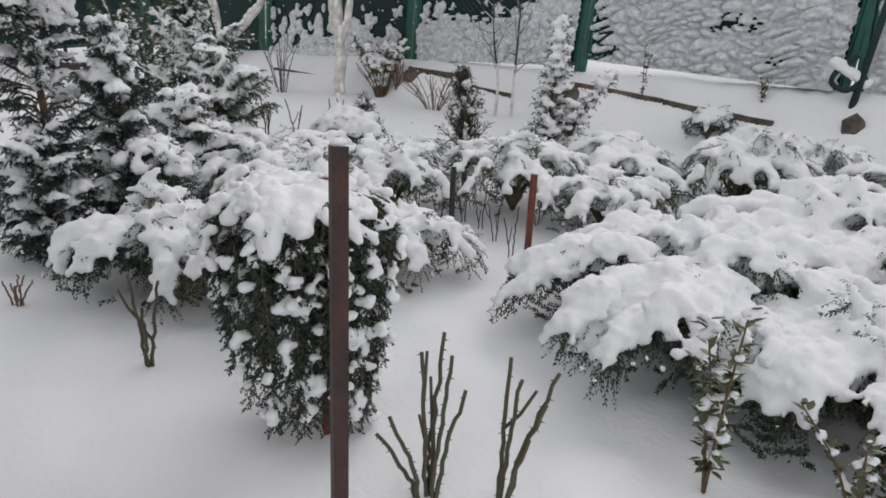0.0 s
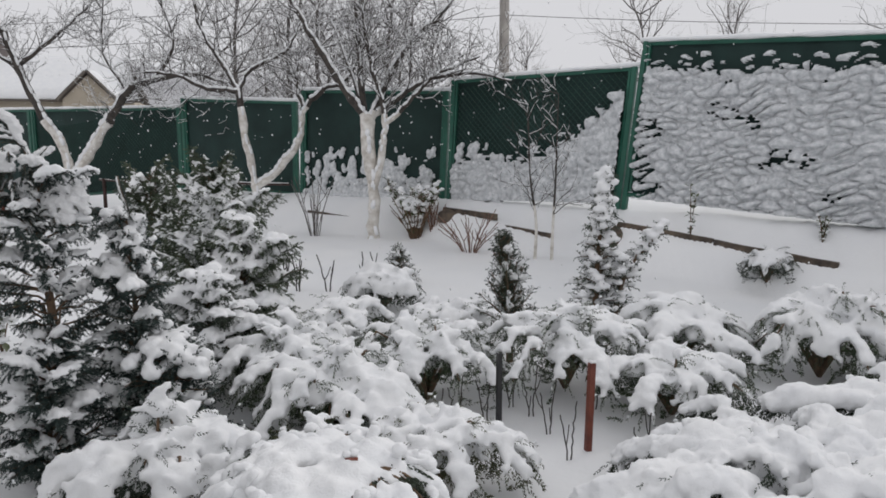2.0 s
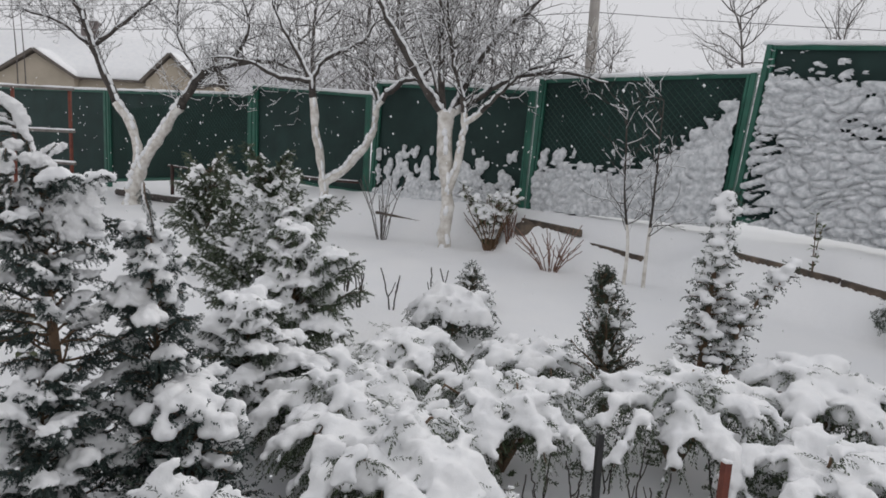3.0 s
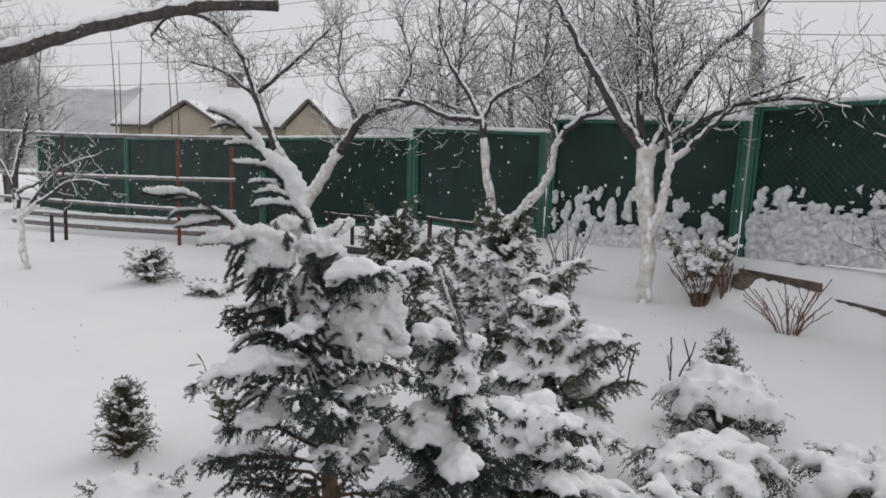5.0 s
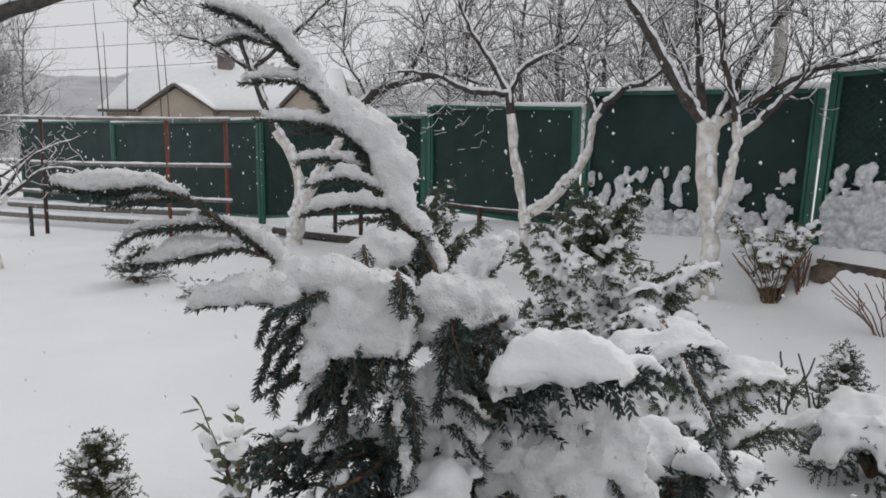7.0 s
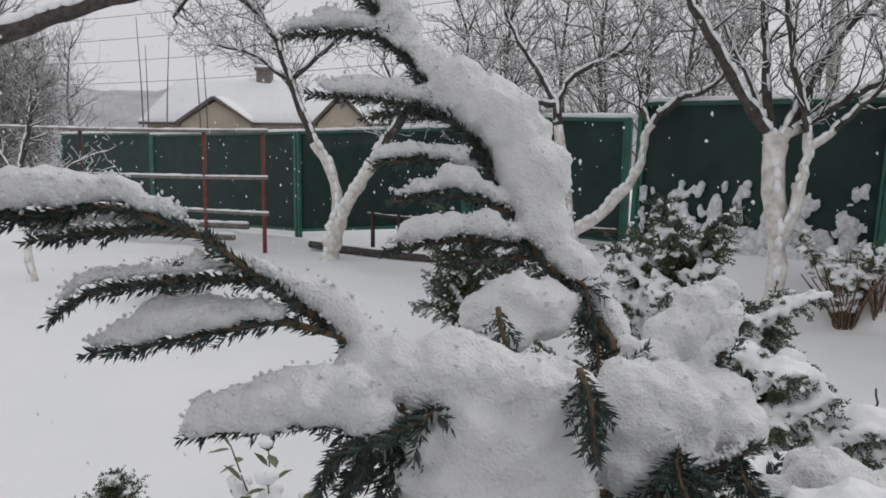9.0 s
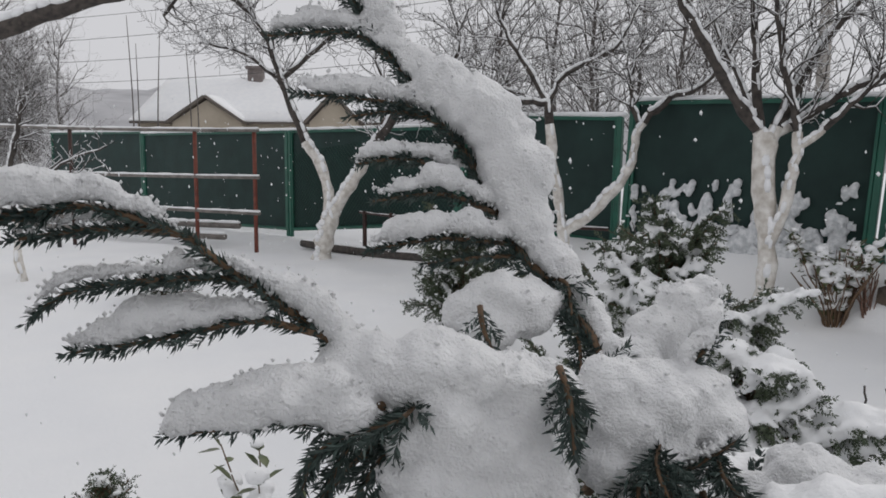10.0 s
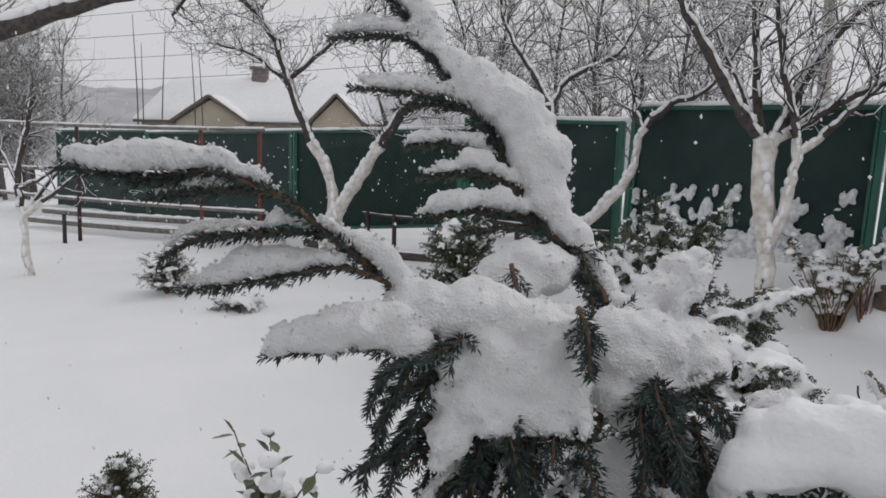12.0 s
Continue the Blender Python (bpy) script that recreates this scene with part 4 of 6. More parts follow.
    shoot([(-1.945, 1.945, 1.405), (-1.985, 1.93, 1.415), (-2.01, 1.915, 1.405)], snow=0.010)
    shoot([(-1.85, 1.952, 1.29), (-1.888, 1.942, 1.309), (-1.954, 1.912, 1.315)], snow=0.012)
    shoot([(-1.858, 1.95, 1.298), (-1.888, 1.941, 1.303), (-1.915, 1.922, 1.299)])
    shoot([(-1.838, 1.952, 1.257), (-1.875, 1.931, 1.268), (-1.907, 1.91, 1.264)], snow=0.011)
    shoot([(-1.812, 1.946, 1.229), (-1.846, 1.926, 1.243), (-1.89, 1.901, 1.238)], snow=0.011)
    shoot([(-1.796, 1.948, 1.206), (-1.842, 1.913, 1.212), (-1.887, 1.888, 1.205)], snow=0.014)
    shoot([(-1.792, 1.948, 1.198), (-1.817, 1.919, 1.199), (-1.848, 1.899, 1.196)])
    shoot([(-1.775, 1.941, 1.184), (-1.756, 1.926, 1.183), (-1.749, 1.906, 1.165)])
    shoot([(-1.76, 1.935, 1.17), (-1.745, 1.91, 1.15), (-1.74, 1.89, 1.13)])
    # the arm that reaches out over the lawn
    shoot([(-1.80, 1.90, 1.06), (-1.853, 1.795, 1.137), (-1.866, 1.784, 1.166), (-1.891, 1.759, 1.195), (-1.914, 1.744, 1.217), (-1.924, 1.731, 1.229), (-1.96, 1.711, 1.242), (-1.993, 1.69, 1.238), (-2.035, 1.676, 1.243)], thick=0.0035, gap=0.008)
    ridge([(-1.853, 1.795, 1.137), (-1.866, 1.784, 1.166), (-1.891, 1.759, 1.195), (-1.908, 1.748, 1.212)], (0.008, 0.010, 0.009, 0.003), (0.5, 0.2, 1.0))
    ridge([(-1.93, 1.728, 1.232), (-1.96, 1.711, 1.242), (-1.993, 1.69, 1.238), (-2.035, 1.676, 1.243)], (0.004, 0.008, 0.0105, 0.006), (0.15, 0.1, 1.0))
    shoot([(-1.885, 1.761, 1.198), (-1.906, 1.755, 1.203), (-1.938, 1.734, 1.204), (-1.979, 1.721, 1.198), (-1.999, 1.713, 1.184)], snow=0.007)
    shoot([(-1.871, 1.773, 1.173), (-1.89, 1.757, 1.181), (-1.914, 1.749, 1.178), (-1.95, 1.737, 1.17), (-1.987, 1.725, 1.164)])
    ridge([(-1.89, 1.757, 1.181), (-1.914, 1.749, 1.178), (-1.95, 1.737, 1.17), (-1.987, 1.725, 1.164)], (0.005, 0.012, 0.012, 0.004))
    shoot([(-1.923, 1.732, 1.228), (-1.941, 1.726, 1.231), (-1.966, 1.713, 1.23), (-1.99, 1.7, 1.226)], snow=0.006)
    shoot([(-1.968, 1.709, 1.242), (-1.983, 1.698, 1.236), (-2.012, 1.683, 1.240)])
    # lower shoots
    shoot([(-1.79, 1.85, 1.12), (-1.83, 1.781, 1.135), (-1.853, 1.763, 1.13), (-1.883, 1.743, 1.131), (-1.929, 1.728, 1.125)], thick=0.004, snow=0.016, lift=0.006)
    shoot([(-1.744, 1.835, 1.140), (-1.737, 1.801, 1.140), (-1.732, 1.789, 1.116)], thick=0.0012, side=0.03)
    shoot([(-1.72, 1.92, 1.08), (-1.67, 1.906, 1.14), (-1.656, 1.935, 1.174)], snow=0.012)
    shoot([(-1.718, 1.843, 1.094), (-1.678, 1.855, 1.088), (-1.645, 1.877, 1.102)], snow=0.006)
    shoot([(-1.834, 1.819, 1.111), (-1.856, 1.8, 1.094), (-1.876, 1.78, 1.067)])
    shoot([(-1.84, 1.816, 1.097), (-1.841, 1.801, 1.066), (-1.863, 1.782, 1.04)])
    shoot([(-1.718, 1.851, 1.077), (-1.684, 1.86, 1.06), (-1.657, 1.879, 1.063)])
    for i in range(110):
        a = random.uniform(-3.5, 0.4)
        h = random.random()
        z = 0.72 + 0.36 * h
        r = random.uniform(0.0, 0.05) + 0.04 * (1 - h)
        p = np.array((-1.765 + r * 1.4 * math.cos(a), 1.865 + r * math.sin(a), z))
        far = random.uniform(0.045, 0.085)
        q = p + np.array((math.cos(a) * far * 1.1, math.sin(a) * far, random.uniform(-0.8, 0.2) * far))
        shoot([p, (p + q) / 2 + np.array((0, 0, 0.012)), q], leaf=0.0105, side=0.030, gap=0.014, snow=random.choice((0, 0, 0.007, 0.010)))
    # the heap in the fork, its side lobe and the spur behind
    for x, y, z, r in ((-1.858, 1.791, 1.155, 0.013), (-1.840, 1.797, 1.157, 0.016), (-1.817, 1.804, 1.152, 0.020), (-1.797, 1.820, 1.143, 0.024), (-1.775, 1.836, 1.133, 0.024), (-1.754, 1.843, 1.138, 0.016), (-1.801, 1.805, 1.119, 0.024), (-1.776, 1.823, 1.109, 0.026), (-1.755, 1.829, 1.106, 0.018), (-1.812, 1.789, 1.099, 0.017), (-1.819, 1.774, 1.077, 0.012), (-1.793, 1.794, 1.090, 0.016), (-1.767, 1.812, 1.087, 0.016), (-1.746, 1.829, 1.084, 0.012), (-1.823, 1.771, 1.062, 0.006)):
        lump(x, y - 0.008, z - 0.004, r * 1.38)
    for x, y, z, r in ((-1.720, 1.873, 1.124, 0.017), (-1.697, 1.890, 1.116, 0.024), (-1.676, 1.906, 1.109, 0.023), (-1.660, 1.921, 1.100, 0.017), (-1.708, 1.874, 1.099, 0.020), (-1.684, 1.891, 1.091, 0.017), (-1.718, 1.859, 1.085, 0.014), (-1.711, 1.859, 1.071, 0.009)):
        lump(x, y - 0.006, z, r * 1.45)
    for x, y, z, r in ((-1.710, 1.920, 1.135, 0.014), (-1.696, 1.946, 1.146, 0.018), (-1.680, 1.974, 1.159, 0.017), (-1.665, 1.991, 1.170, 0.013), (-1.816, 1.901, 1.165, 0.016), (-1.798, 1.907, 1.174, 0.017), (-1.780, 1.912, 1.166, 0.018), (-1.799, 1.894, 1.154, 0.014)):
        lump(x, y, z, r * 1.3)
    for x, y, z, r in ((-1.923, 1.742, 1.133, 0.007), (-1.907, 1.748, 1.138, 0.010), (-1.891, 1.756, 1.140, 0.013), (-1.874, 1.764, 1.145, 0.014), (-1.858, 1.774, 1.143, 0.014), (-1.843, 1.773, 1.135, 0.011), (-1.719, 1.863, 1.029, 0.020), (-1.702, 1.867, 1.019, 0.019), (-1.728, 1.858, 1.012, 0.017), (-1.707, 1.863, 1.002, 0.019)):
        lump(x, y - 0.012, z, r * 1.4)
    # the heavy bolster on the side boughs
    for x, y, z, r in ((-1.587, 1.940, 1.040, 0.026), (-1.616, 1.919, 1.018, 0.026), (-1.560, 1.934, 1.018, 0.029), (-1.531, 1.964, 1.025, 0.023), (-1.624, 1.891, 0.987, 0.028), (-1.582, 1.903, 0.987, 0.034), (-1.539, 1.913, 0.975, 0.030), (-1.639, 1.871, 0.947, 0.025), (-1.596, 1.873, 0.946, 0.030), (-1.549, 1.885, 0.946, 0.027), (-1.514, 1.916, 0.950, 0.019), (-1.618, 1.862, 0.909, 0.024), (-1.570, 1.865, 0.914, 0.027)):
        lump(x, y + 0.03, z, r * 1.35)
        lump(x + random.uniform(-0.02, 0.02), y + 0.02, z - 0.055, r * 1.2)
    for p, q in (((-1.68, 1.92, 0.90), (-1.52, 2.0, 0.99)), ((-1.70, 1.92, 0.82), (-1.47, 1.95, 0.86)), ((-1.70, 1.94, 0.98), (-1.60, 2.04, 1.02)), ((-1.7, 1.94, 0.72), (-1.47, 1.97, 0.78)), ((-1.7, 1.93, 0.70), (-1.56, 1.84, 0.76))):
        bough(p, q, 0.055, 0.022, 0.011)
    # sprays standing in front of the heap
    shoot([(-1.742, 1.802, 1.158), (-1.734, 1.787, 1.145), (-1.730, 1.780, 1.120)], leaf=0.010, side=0.020)
    shoot([(-1.799, 1.855, 1.177), (-1.794, 1.844, 1.166), (-1.787, 1.840, 1.154)], leaf=0.009, side=0.02)
    shoot([(-1.78, 1.80, 1.085), (-1.775, 1.785, 1.06), (-1.77, 1.775, 1.03)], leaf=0.010, side=0.026)
    shoot([(-1.665, 1.86, 1.075), (-1.655, 1.84, 1.05), (-1.65, 1.83, 1.02)], leaf=0.010, side=0.028)
    for pts in ([(-1.816, 1.761, 1.135), (-1.853, 1.750, 1.120), (-1.867, 1.745, 1.090)], [(-1.843, 1.760, 1.120), (-1.857, 1.750, 1.085), (-1.868, 1.740, 1.045)], [(-1.83, 1.775, 1.11), (-1.85, 1.76, 1.07), (-1.855, 1.75, 1.02)], [(-1.785, 1.785, 1.085), (-1.775, 1.77, 1.065), (-1.765, 1.765, 1.03)], [(-1.80, 1.785, 1.075), (-1.805, 1.77, 1.05), (-1.81, 1.765, 1.02)], [(-1.69, 1.82, 1.10), (-1.676, 1.80, 1.075), (-1.67, 1.796, 1.045)], [(-1.70, 1.83, 1.08), (-1.695, 1.81, 1.05), (-1.70, 1.80, 1.02)], [(-1.655, 1.85, 1.09), (-1.635, 1.84, 1.07), (-1.62, 1.835, 1.04)]):
        root_end = np.array(pts[0]) + np.array((0.0, 0.035, 0.004))
        shoot([root_end] + pts, thick=0.0014, leaf=0.011, side=0.028, gap=0.009)
    # the thin upright branch beyond, with snow on one side
    shoot([(-1.474, 2.201, 1.037), (-1.440, 2.150, 0.985), (-1.403, 2.120, 0.919), (-1.377, 2.096, 0.845)], thick=0.004, leaf=0.012, side=0.05, gap=0.012, snow=0.010, blown=(-0.9, 0.0, 0.6))
    # tips that poke out round the clods
    for i in range(32):
        c = np.array(((-1.58, 1.93, 0.97), (-1.70, 1.885, 1.08), (-1.80, 1.815, 1.085), (-1.62, 1.90, 0.90))[i % 4])
        w = unit((random.uniform(-1, 1), random.uniform(-1, 0.6), random.uniform(-0.9, 0.1)))
        p, q = c + w * 0.025, c + w * random.uniform(0.06, 0.10)
        shoot([p, (p + q) / 2 + np.array((0, 0, 0.004)), q - np.array((0, 0, 0.012))], leaf=0.009, side=0.024)
    stem.mesh("stem", M_TWIG, root, "reddish brown leaning stem")
    low.mesh("foliage", M_BLUE, root, "dense dark blue-green needles")["kind"] = "stuff"
    merge(slab.mesh("snow", M_SNOW, root, "bolsters of snow resting on the boughs"), 0.007, 0.020, 0.03, 2, 0.006)["kind"] = "stuff"
    wood.mesh("shoot_wood", M_TWIG, root)["kind"] = "stuff"
    # loose crumbs over the snow
    balls = [v for v in sn.v]
    crumb = Shape()
    diamond = np.array(((1, 0, 0), (-1, 0, 0), (0, 1, 0), (0, -1, 0), (0, 0, 1), (0, 0, -1)), float)
    sides = np.array([(0, 2, 4), (2, 1, 4), (1, 3, 4), (3, 0, 4), (2, 0, 5), (1, 2, 5), (3, 1, 5), (0, 3, 5)])
    for v in balls:
        c = v.mean(0)
        for _ in range(14):
            p = c + (v[random.randrange(len(v))] - c) * random.uniform(0.93, 1.07)
            r = random.uniform(0.0006, 0.0019)
            crumb.add(diamond * r * np.random.uniform(0.6, 1.3, (6, 1)) + p, sides)
    crumb.mesh("snow_crumb", M_SNOWFINE, root, "loose snow crystals")["kind"] = "stuff"
    fol.mesh("needle_spray", M_BLUE, root, "bluish green needles")["kind"] = "stuff"
    merge(sn.mesh("snow_ridge", M_SNOWFINE, root, "crumbly fresh snow lying along the shoots"), 0.0026, 0.0050, 0.016, 5, 0.0034)


near_juniper()


def domed(at, tall, radius, seed, dome, name, label, mat=M_BLUE, rise=0.2, sparse=0.0):
    """A rounded conifer with a heavy, broken cap of snow on its crown."""
    root = conifer(at, tall, radius, 80, seed, mat, name, label, rise, 0.6, 0.12, 0.019, 0.3, 0.014, (0, 0), 0.02, "", 0.04, 0.95)
    sn = Shape()
    random.seed(seed)
    for i in range(60):
        a, t = random.uniform(0, 6.283), random.random() ** 0.5
        r = dome * t
        z = tall * 0.92 + dome * 0.5 * (1 - t ** 2) - (random.uniform(0, 0.09) if t > 0.7 else 0)
        b = dome * random.uniform(0.13, 0.26)
        sn.ball((r * math.cos(a), r * math.sin(a), z), (b, b, b * 0.7))
    merge(sn.mesh("snow_dome", M_SNOW, root, "rounded lumpy cap of snow"), 0.012, 0.022, 0.03, 1)
    return root


domed((-1.22, 2.04), 0.52, 0.22, 76, 0.20, "blue_juniper", "low rounded blue-green juniper under a cap of snow")
laden_conifer((-1.42, 2.20), 1.14, 0.28, 84, 75, M_BLUE, "blue_juniper", "blue-green juniper of middle height with snow bolsters on its boughs", 0.5, 0.080, 0.013, 0.033, 0.58, 0.4, (0.0, -0.05), 0.05, 1.0, 0.009)
laden_conifer((-1.28, 2.80), 0.72, 0.40, 80, 77, M_DARK, "cypress", "broad dark cypress with boughs bowed by snow", 0.3, 0.09, 0.015, 0.044, 0.85, 0.5, (0.0, 0.0), 0.06, 1.0, 0.011)
laden_conifer((-1.66, 1.78), 0.66, 0.30, 80, 78, M_BLUE, "blue_juniper", "low dense blue-green juniper at the foot of a taller one", 0.45, 0.080, 0.013, 0.030, 0.5, 0.4, (0.0, 0.06), 0.05, 1.0, 0.009)
# hanging shrub by the stake
def weeping(at, tall, radius, seed, label):
    """A weeping cypress: boughs arch over from the head of the stem and hang, under a broken cap of snow."""
    random.seed(seed), np.random.seed(seed)
    x, y = at
    root = thing("weeping_cypress", label, "conifer", (x, y, height(x, y)))
    wood, fol, sn, cap = Shape(), Shape(), Shape(), Shape()
    wood.tube([(0, 0, -0.05), (0.01, 0, tall * 0.5), (0, 0, tall * 0.93)], [0.02, 0.016, 0.01], 7)
    for i in range(96):
        a = 2.399963 * i
        u = 0.35 + 0.65 * random.random() ** 0.6
        r = radius * u * random.uniform(0.85, 1.1)
        c, w = math.cos(a), math.sin(a)
        foot = tall * random.choice((0.02, 0.06, 0.12, 0.2, 0.32, 0.45)) + tall * 0.38 * max(0.0, -c - 0.15) + tall * 0.25 * max(0.0, noise.noise((c * 2.5, w * 2.5, seed)))
        foot = min(foot, tall * 0.6)
        k = 1.0 - 0.22 * (1 - foot / tall)
        line = spline([(0, 0, tall * 0.86), (c * r * 0.6, w * r * 0.6, tall * 0.97), (c * r, w * r, tall * 0.84), (c * r * (k + 0.08), w * r * (k + 0.08), tall * 0.45 + foot * 0.5), (c * r * k, w * r * k, foot)], 6)
        wood.tube(line, np.linspace(0.005, 0.0015, len(line)), 4)
        for p, d, s in walk_line(line, 0.024):
            if s < 0.25:
                continue
            for sgn in (-1, 1):
                e = unit(np.array((c, w, 0)) * random.uniform(-0.2, 1.0) + np.array((-w, c, 0)) * sgn * random.uniform(0.2, 1) + d * 0.7)
                q = bend(p, p + e * random.uniform(0.025, 0.065), 0.004, 3)
                dress(fol, q, 0.008, 0.016, 0.0062, 0.55, 0.2, 3, 0.3)
            if random.random() < 0.16:
                for _ in range(4):
                    b = random.uniform(0.008, 0.024)
                    sn.ball(p + np.array((c, w, 0.3)) * 0.025 + np.random.normal(size=3) * 0.012, (b, b, b * 0.8))
    # the cap: a few big cushions that sag over the rim in lobes
    for i in range(26):
        a = 2.399963 * i
        t = ((i + 0.5) / 26) ** 0.5
        big = radius * random.uniform(0.17, 0.30) * (1.1 - 0.35 * t)
        line = [(radius * 0.7 * t * math.cos(a), radius * 0.7 * t * math.sin(a), tall * (0.98 - 0.05 * t * t)), (radius * 0.98 * t * math.cos(a), radius * 0.98 * t * math.sin(a), tall * (0.98 - 0.10 * t ** 3))]
        if t > 0.75 and i % 3 == 0:
            line.append((radius * 1.22 * t * math.cos(a), radius * 1.22 * t * math.sin(a), tall * (0.87 - random.uniform(0.0, 0.07))))
        for p, d, s in walk_line(line, 0.02):
            r = big * (1 - 0.5 * s) * random.uniform(0.85, 1.1)
            cap.ball(p, (r, r, r * 0.8))
    wood.mesh("wood", M_TWIG, root)["kind"] = "stuff"
    fol.mesh("foliage", M_DARK, root, "dark feathery hanging foliage")
    merge(sn.mesh("snow", M_SNOW, root, "crumbs of snow caught in the foliage"), 0.008, 0.008, 0.02, 1)["kind"] = "stuff"
    merge(cap.mesh("snow_dome", M_SNOW, root, "broad lumpy cap of snow"), 0.010, 0.022, 0.04, 3, 0.006)
    return root


weeping((-0.19, 0.42), 0.80, 0.29, 79, "dark weeping cypress under a broad cap of snow beside a stake")


# ---- stakes, canes and small plants ----
def stake(at, z0, z1, w, mat, label, lean=(0.0, 0.0), capped=True, turn=20):
    """An upright angle iron: two flanges, with a crumb of snow on its end."""
    x, y = at
    root = thing("stake", label, "stake", (x, y, z0))
    tall = z1 - z0
    sh = Shape()
    m = pose(lean[0] / 2, lean[1] / 2, tall / 2, -math.degrees(math.atan2(lean[1], tall)), math.degrees(math.atan2(lean[0], tall)), 0) @ pose(0, 0, 0, 0, 0, turn)
    sh.box(m @ pose(0, -w / 2, 0), (w, w * 0.16, tall))
    sh.box(m @ pose(-w / 2 + w * 0.08, 0.0, 0), (w * 0.16, w, tall))
    sh.mesh("iron", mat, root, smooth=False)
    if capped:
        sn = Shape()
        for _ in range(4):
            sn.ball((lean[0] + random.uniform(-0.3, 0.3) * w, lean[1] + random.uniform(-0.3, 0.3) * w, tall + w * 0.15), (w * 0.42, w * 0.42, w * 0.3))
        sn.mesh("snow", M_SNOW, root)
    return root


random.seed(80)
stake((0.005, -0.20), -0.45, 0.645, 0.036, M_IRON, "dark red-brown angle iron stake standing upright in the snow", (0.006, 0.0))
stake((-0.10, 0.37), -0.4, 0.46, 0.03, M_RUST, "rust-red iron stake nearly hidden behind a snowy shrub")
stake((0.78, 2.10), -0.32, 0.155, 0.028, M_RUST, "rust-red iron stake with snow clinging to it", (0.01, 0.0))
stake((0.36, 2.28), -0.3, 0.15, 0.024, M_BLACK, "short black iron stake among snowy junipers", capped=False)


def cane_clump(at, canes, seed, name="rose_bush", label="", thorn=True, mat=None, thick=0.0075, fork=0.5):
    """Pruned canes from one root: each with side stubs, thorns and blunt cut ends."""
    random.seed(seed), np.random.seed(seed)
    x, y = at
    root = thing(name, label, "shrub", (x, y, height(x, y) - 0.02), "pruned canes")
    for dx, dy, h in canes:
        sh = Shape()
        line = spline([(dx * 0.15, dy * 0.15, -0.03), (dx * 0.45, dy * 0.45, h * 0.45), (dx, dy, h)], 6)
        line[1:-1] += np.random.normal(size=(len(line) - 2, 3)) * 0.003
        sh.tube(line, np.linspace(thick, thick * 0.72, len(line)), 7)
        if random.random() < fork:
            k = random.randint(4, 8)
            d = unit((random.uniform(-1, 1), random.uniform(-1, 1), 1.3))
            q = [line[k], line[k] + d * h * 0.16, line[k] + d * h * 0.3 + np.array((0, 0, 0.03))]
            sh.tube(q, [thick * 0.75, thick * 0.65, thick * 0.6], 6)
        if thorn:
            for p, d, s in walk_line(line, 0.028):
                a = unit(cross(d, np.random.normal(size=3)))
                sh.tube([p + a * thick * 0.7, p + a * (thick + 0.008) - d * 0.002], [0.0022, 0.0003], 4)
        sh.mesh("cane", mat or M_ROSE, root)
    return root


cane_clump((0.23, 0.02), [(-0.11, -0.06, 0.30), (-0.03, 0.0, 0.46), (0.03, 0.04, 0.50), (0.05, -0.02, 0.46), (0.09, -0.02, 0.36), (0.0, 0.05, 0.30), (-0.15, 0.02, 0.20)], 81, "rose_bush", "pruned green rose canes with thorns standing in snow")
cane_clump((0.42, 0.0), [(0.02, 0.03, 0.45), (0.13, -0.08, 0.46), (0.10, -0.10, 0.38), (0.05, 0.0, 0.40)], 82, "rose_bush", "pruned green rose canes with thorns standing in snow")
cane_clump((-0.80, 0.72), [(-0.07, 0.05, 0.36), (0.05, 0.02, 0.35), (0.0, -0.02, 0.26)], 83, "rose_bush", "short pruned rose canes beside a snowy shrub")
cane_clump((-1.58, 1.28), [(-0.05, 0.0, 0.13), (0.0, 0.03, 0.15), (0.05, 0.0, 0.16), (0.02, -0.03, 0.12), (-0.03, 0.03, 0.11), (0.07, 0.02, 0.13)], 84, "dry_stalks", "tuft of cut russet stalks poking from the snow", False, M_REDLEAF, 0.005, 0.2)
for i, (x, y) in enumerate(((-1.42, 5.25), (-1.30, 5.2), (-1.02, 5.2), (-0.72, 5.35), (-0.55, 5.3))):
    cane_clump((x, y), [(random.uniform(-0.12, 0.0), 0.02, random.uniform(0.26, 0.38)), (random.uniform(0.0, 0.12), 0.0, random.uniform(0.24, 0.36))] + ([(0.03, 0.03, 0.3)] if i < 2 else []), 85 + i, "rose_bush", "bare dark rose stems forking out of the snow", False, M_BARK, 0.007, 0.8)
for i in range(9):
    x, y = (0.30, 0.45, 0.55, 0.62, 0.15, 0.9, 0.05, 1.0, 0.68)[i], (2.45, 2.6, 2.5, 2.3, 2.35, 2.55, 2.15, 1.9, 2.0)[i]
    cane_clump((x, y), [(0.03, 0.02, 0.30), (-0.05, 0.0, 0.24)], 95 + i, "rose_bush", "thin bare rose stems among snowy junipers", False, M_BARK, 0.004, 0.8)


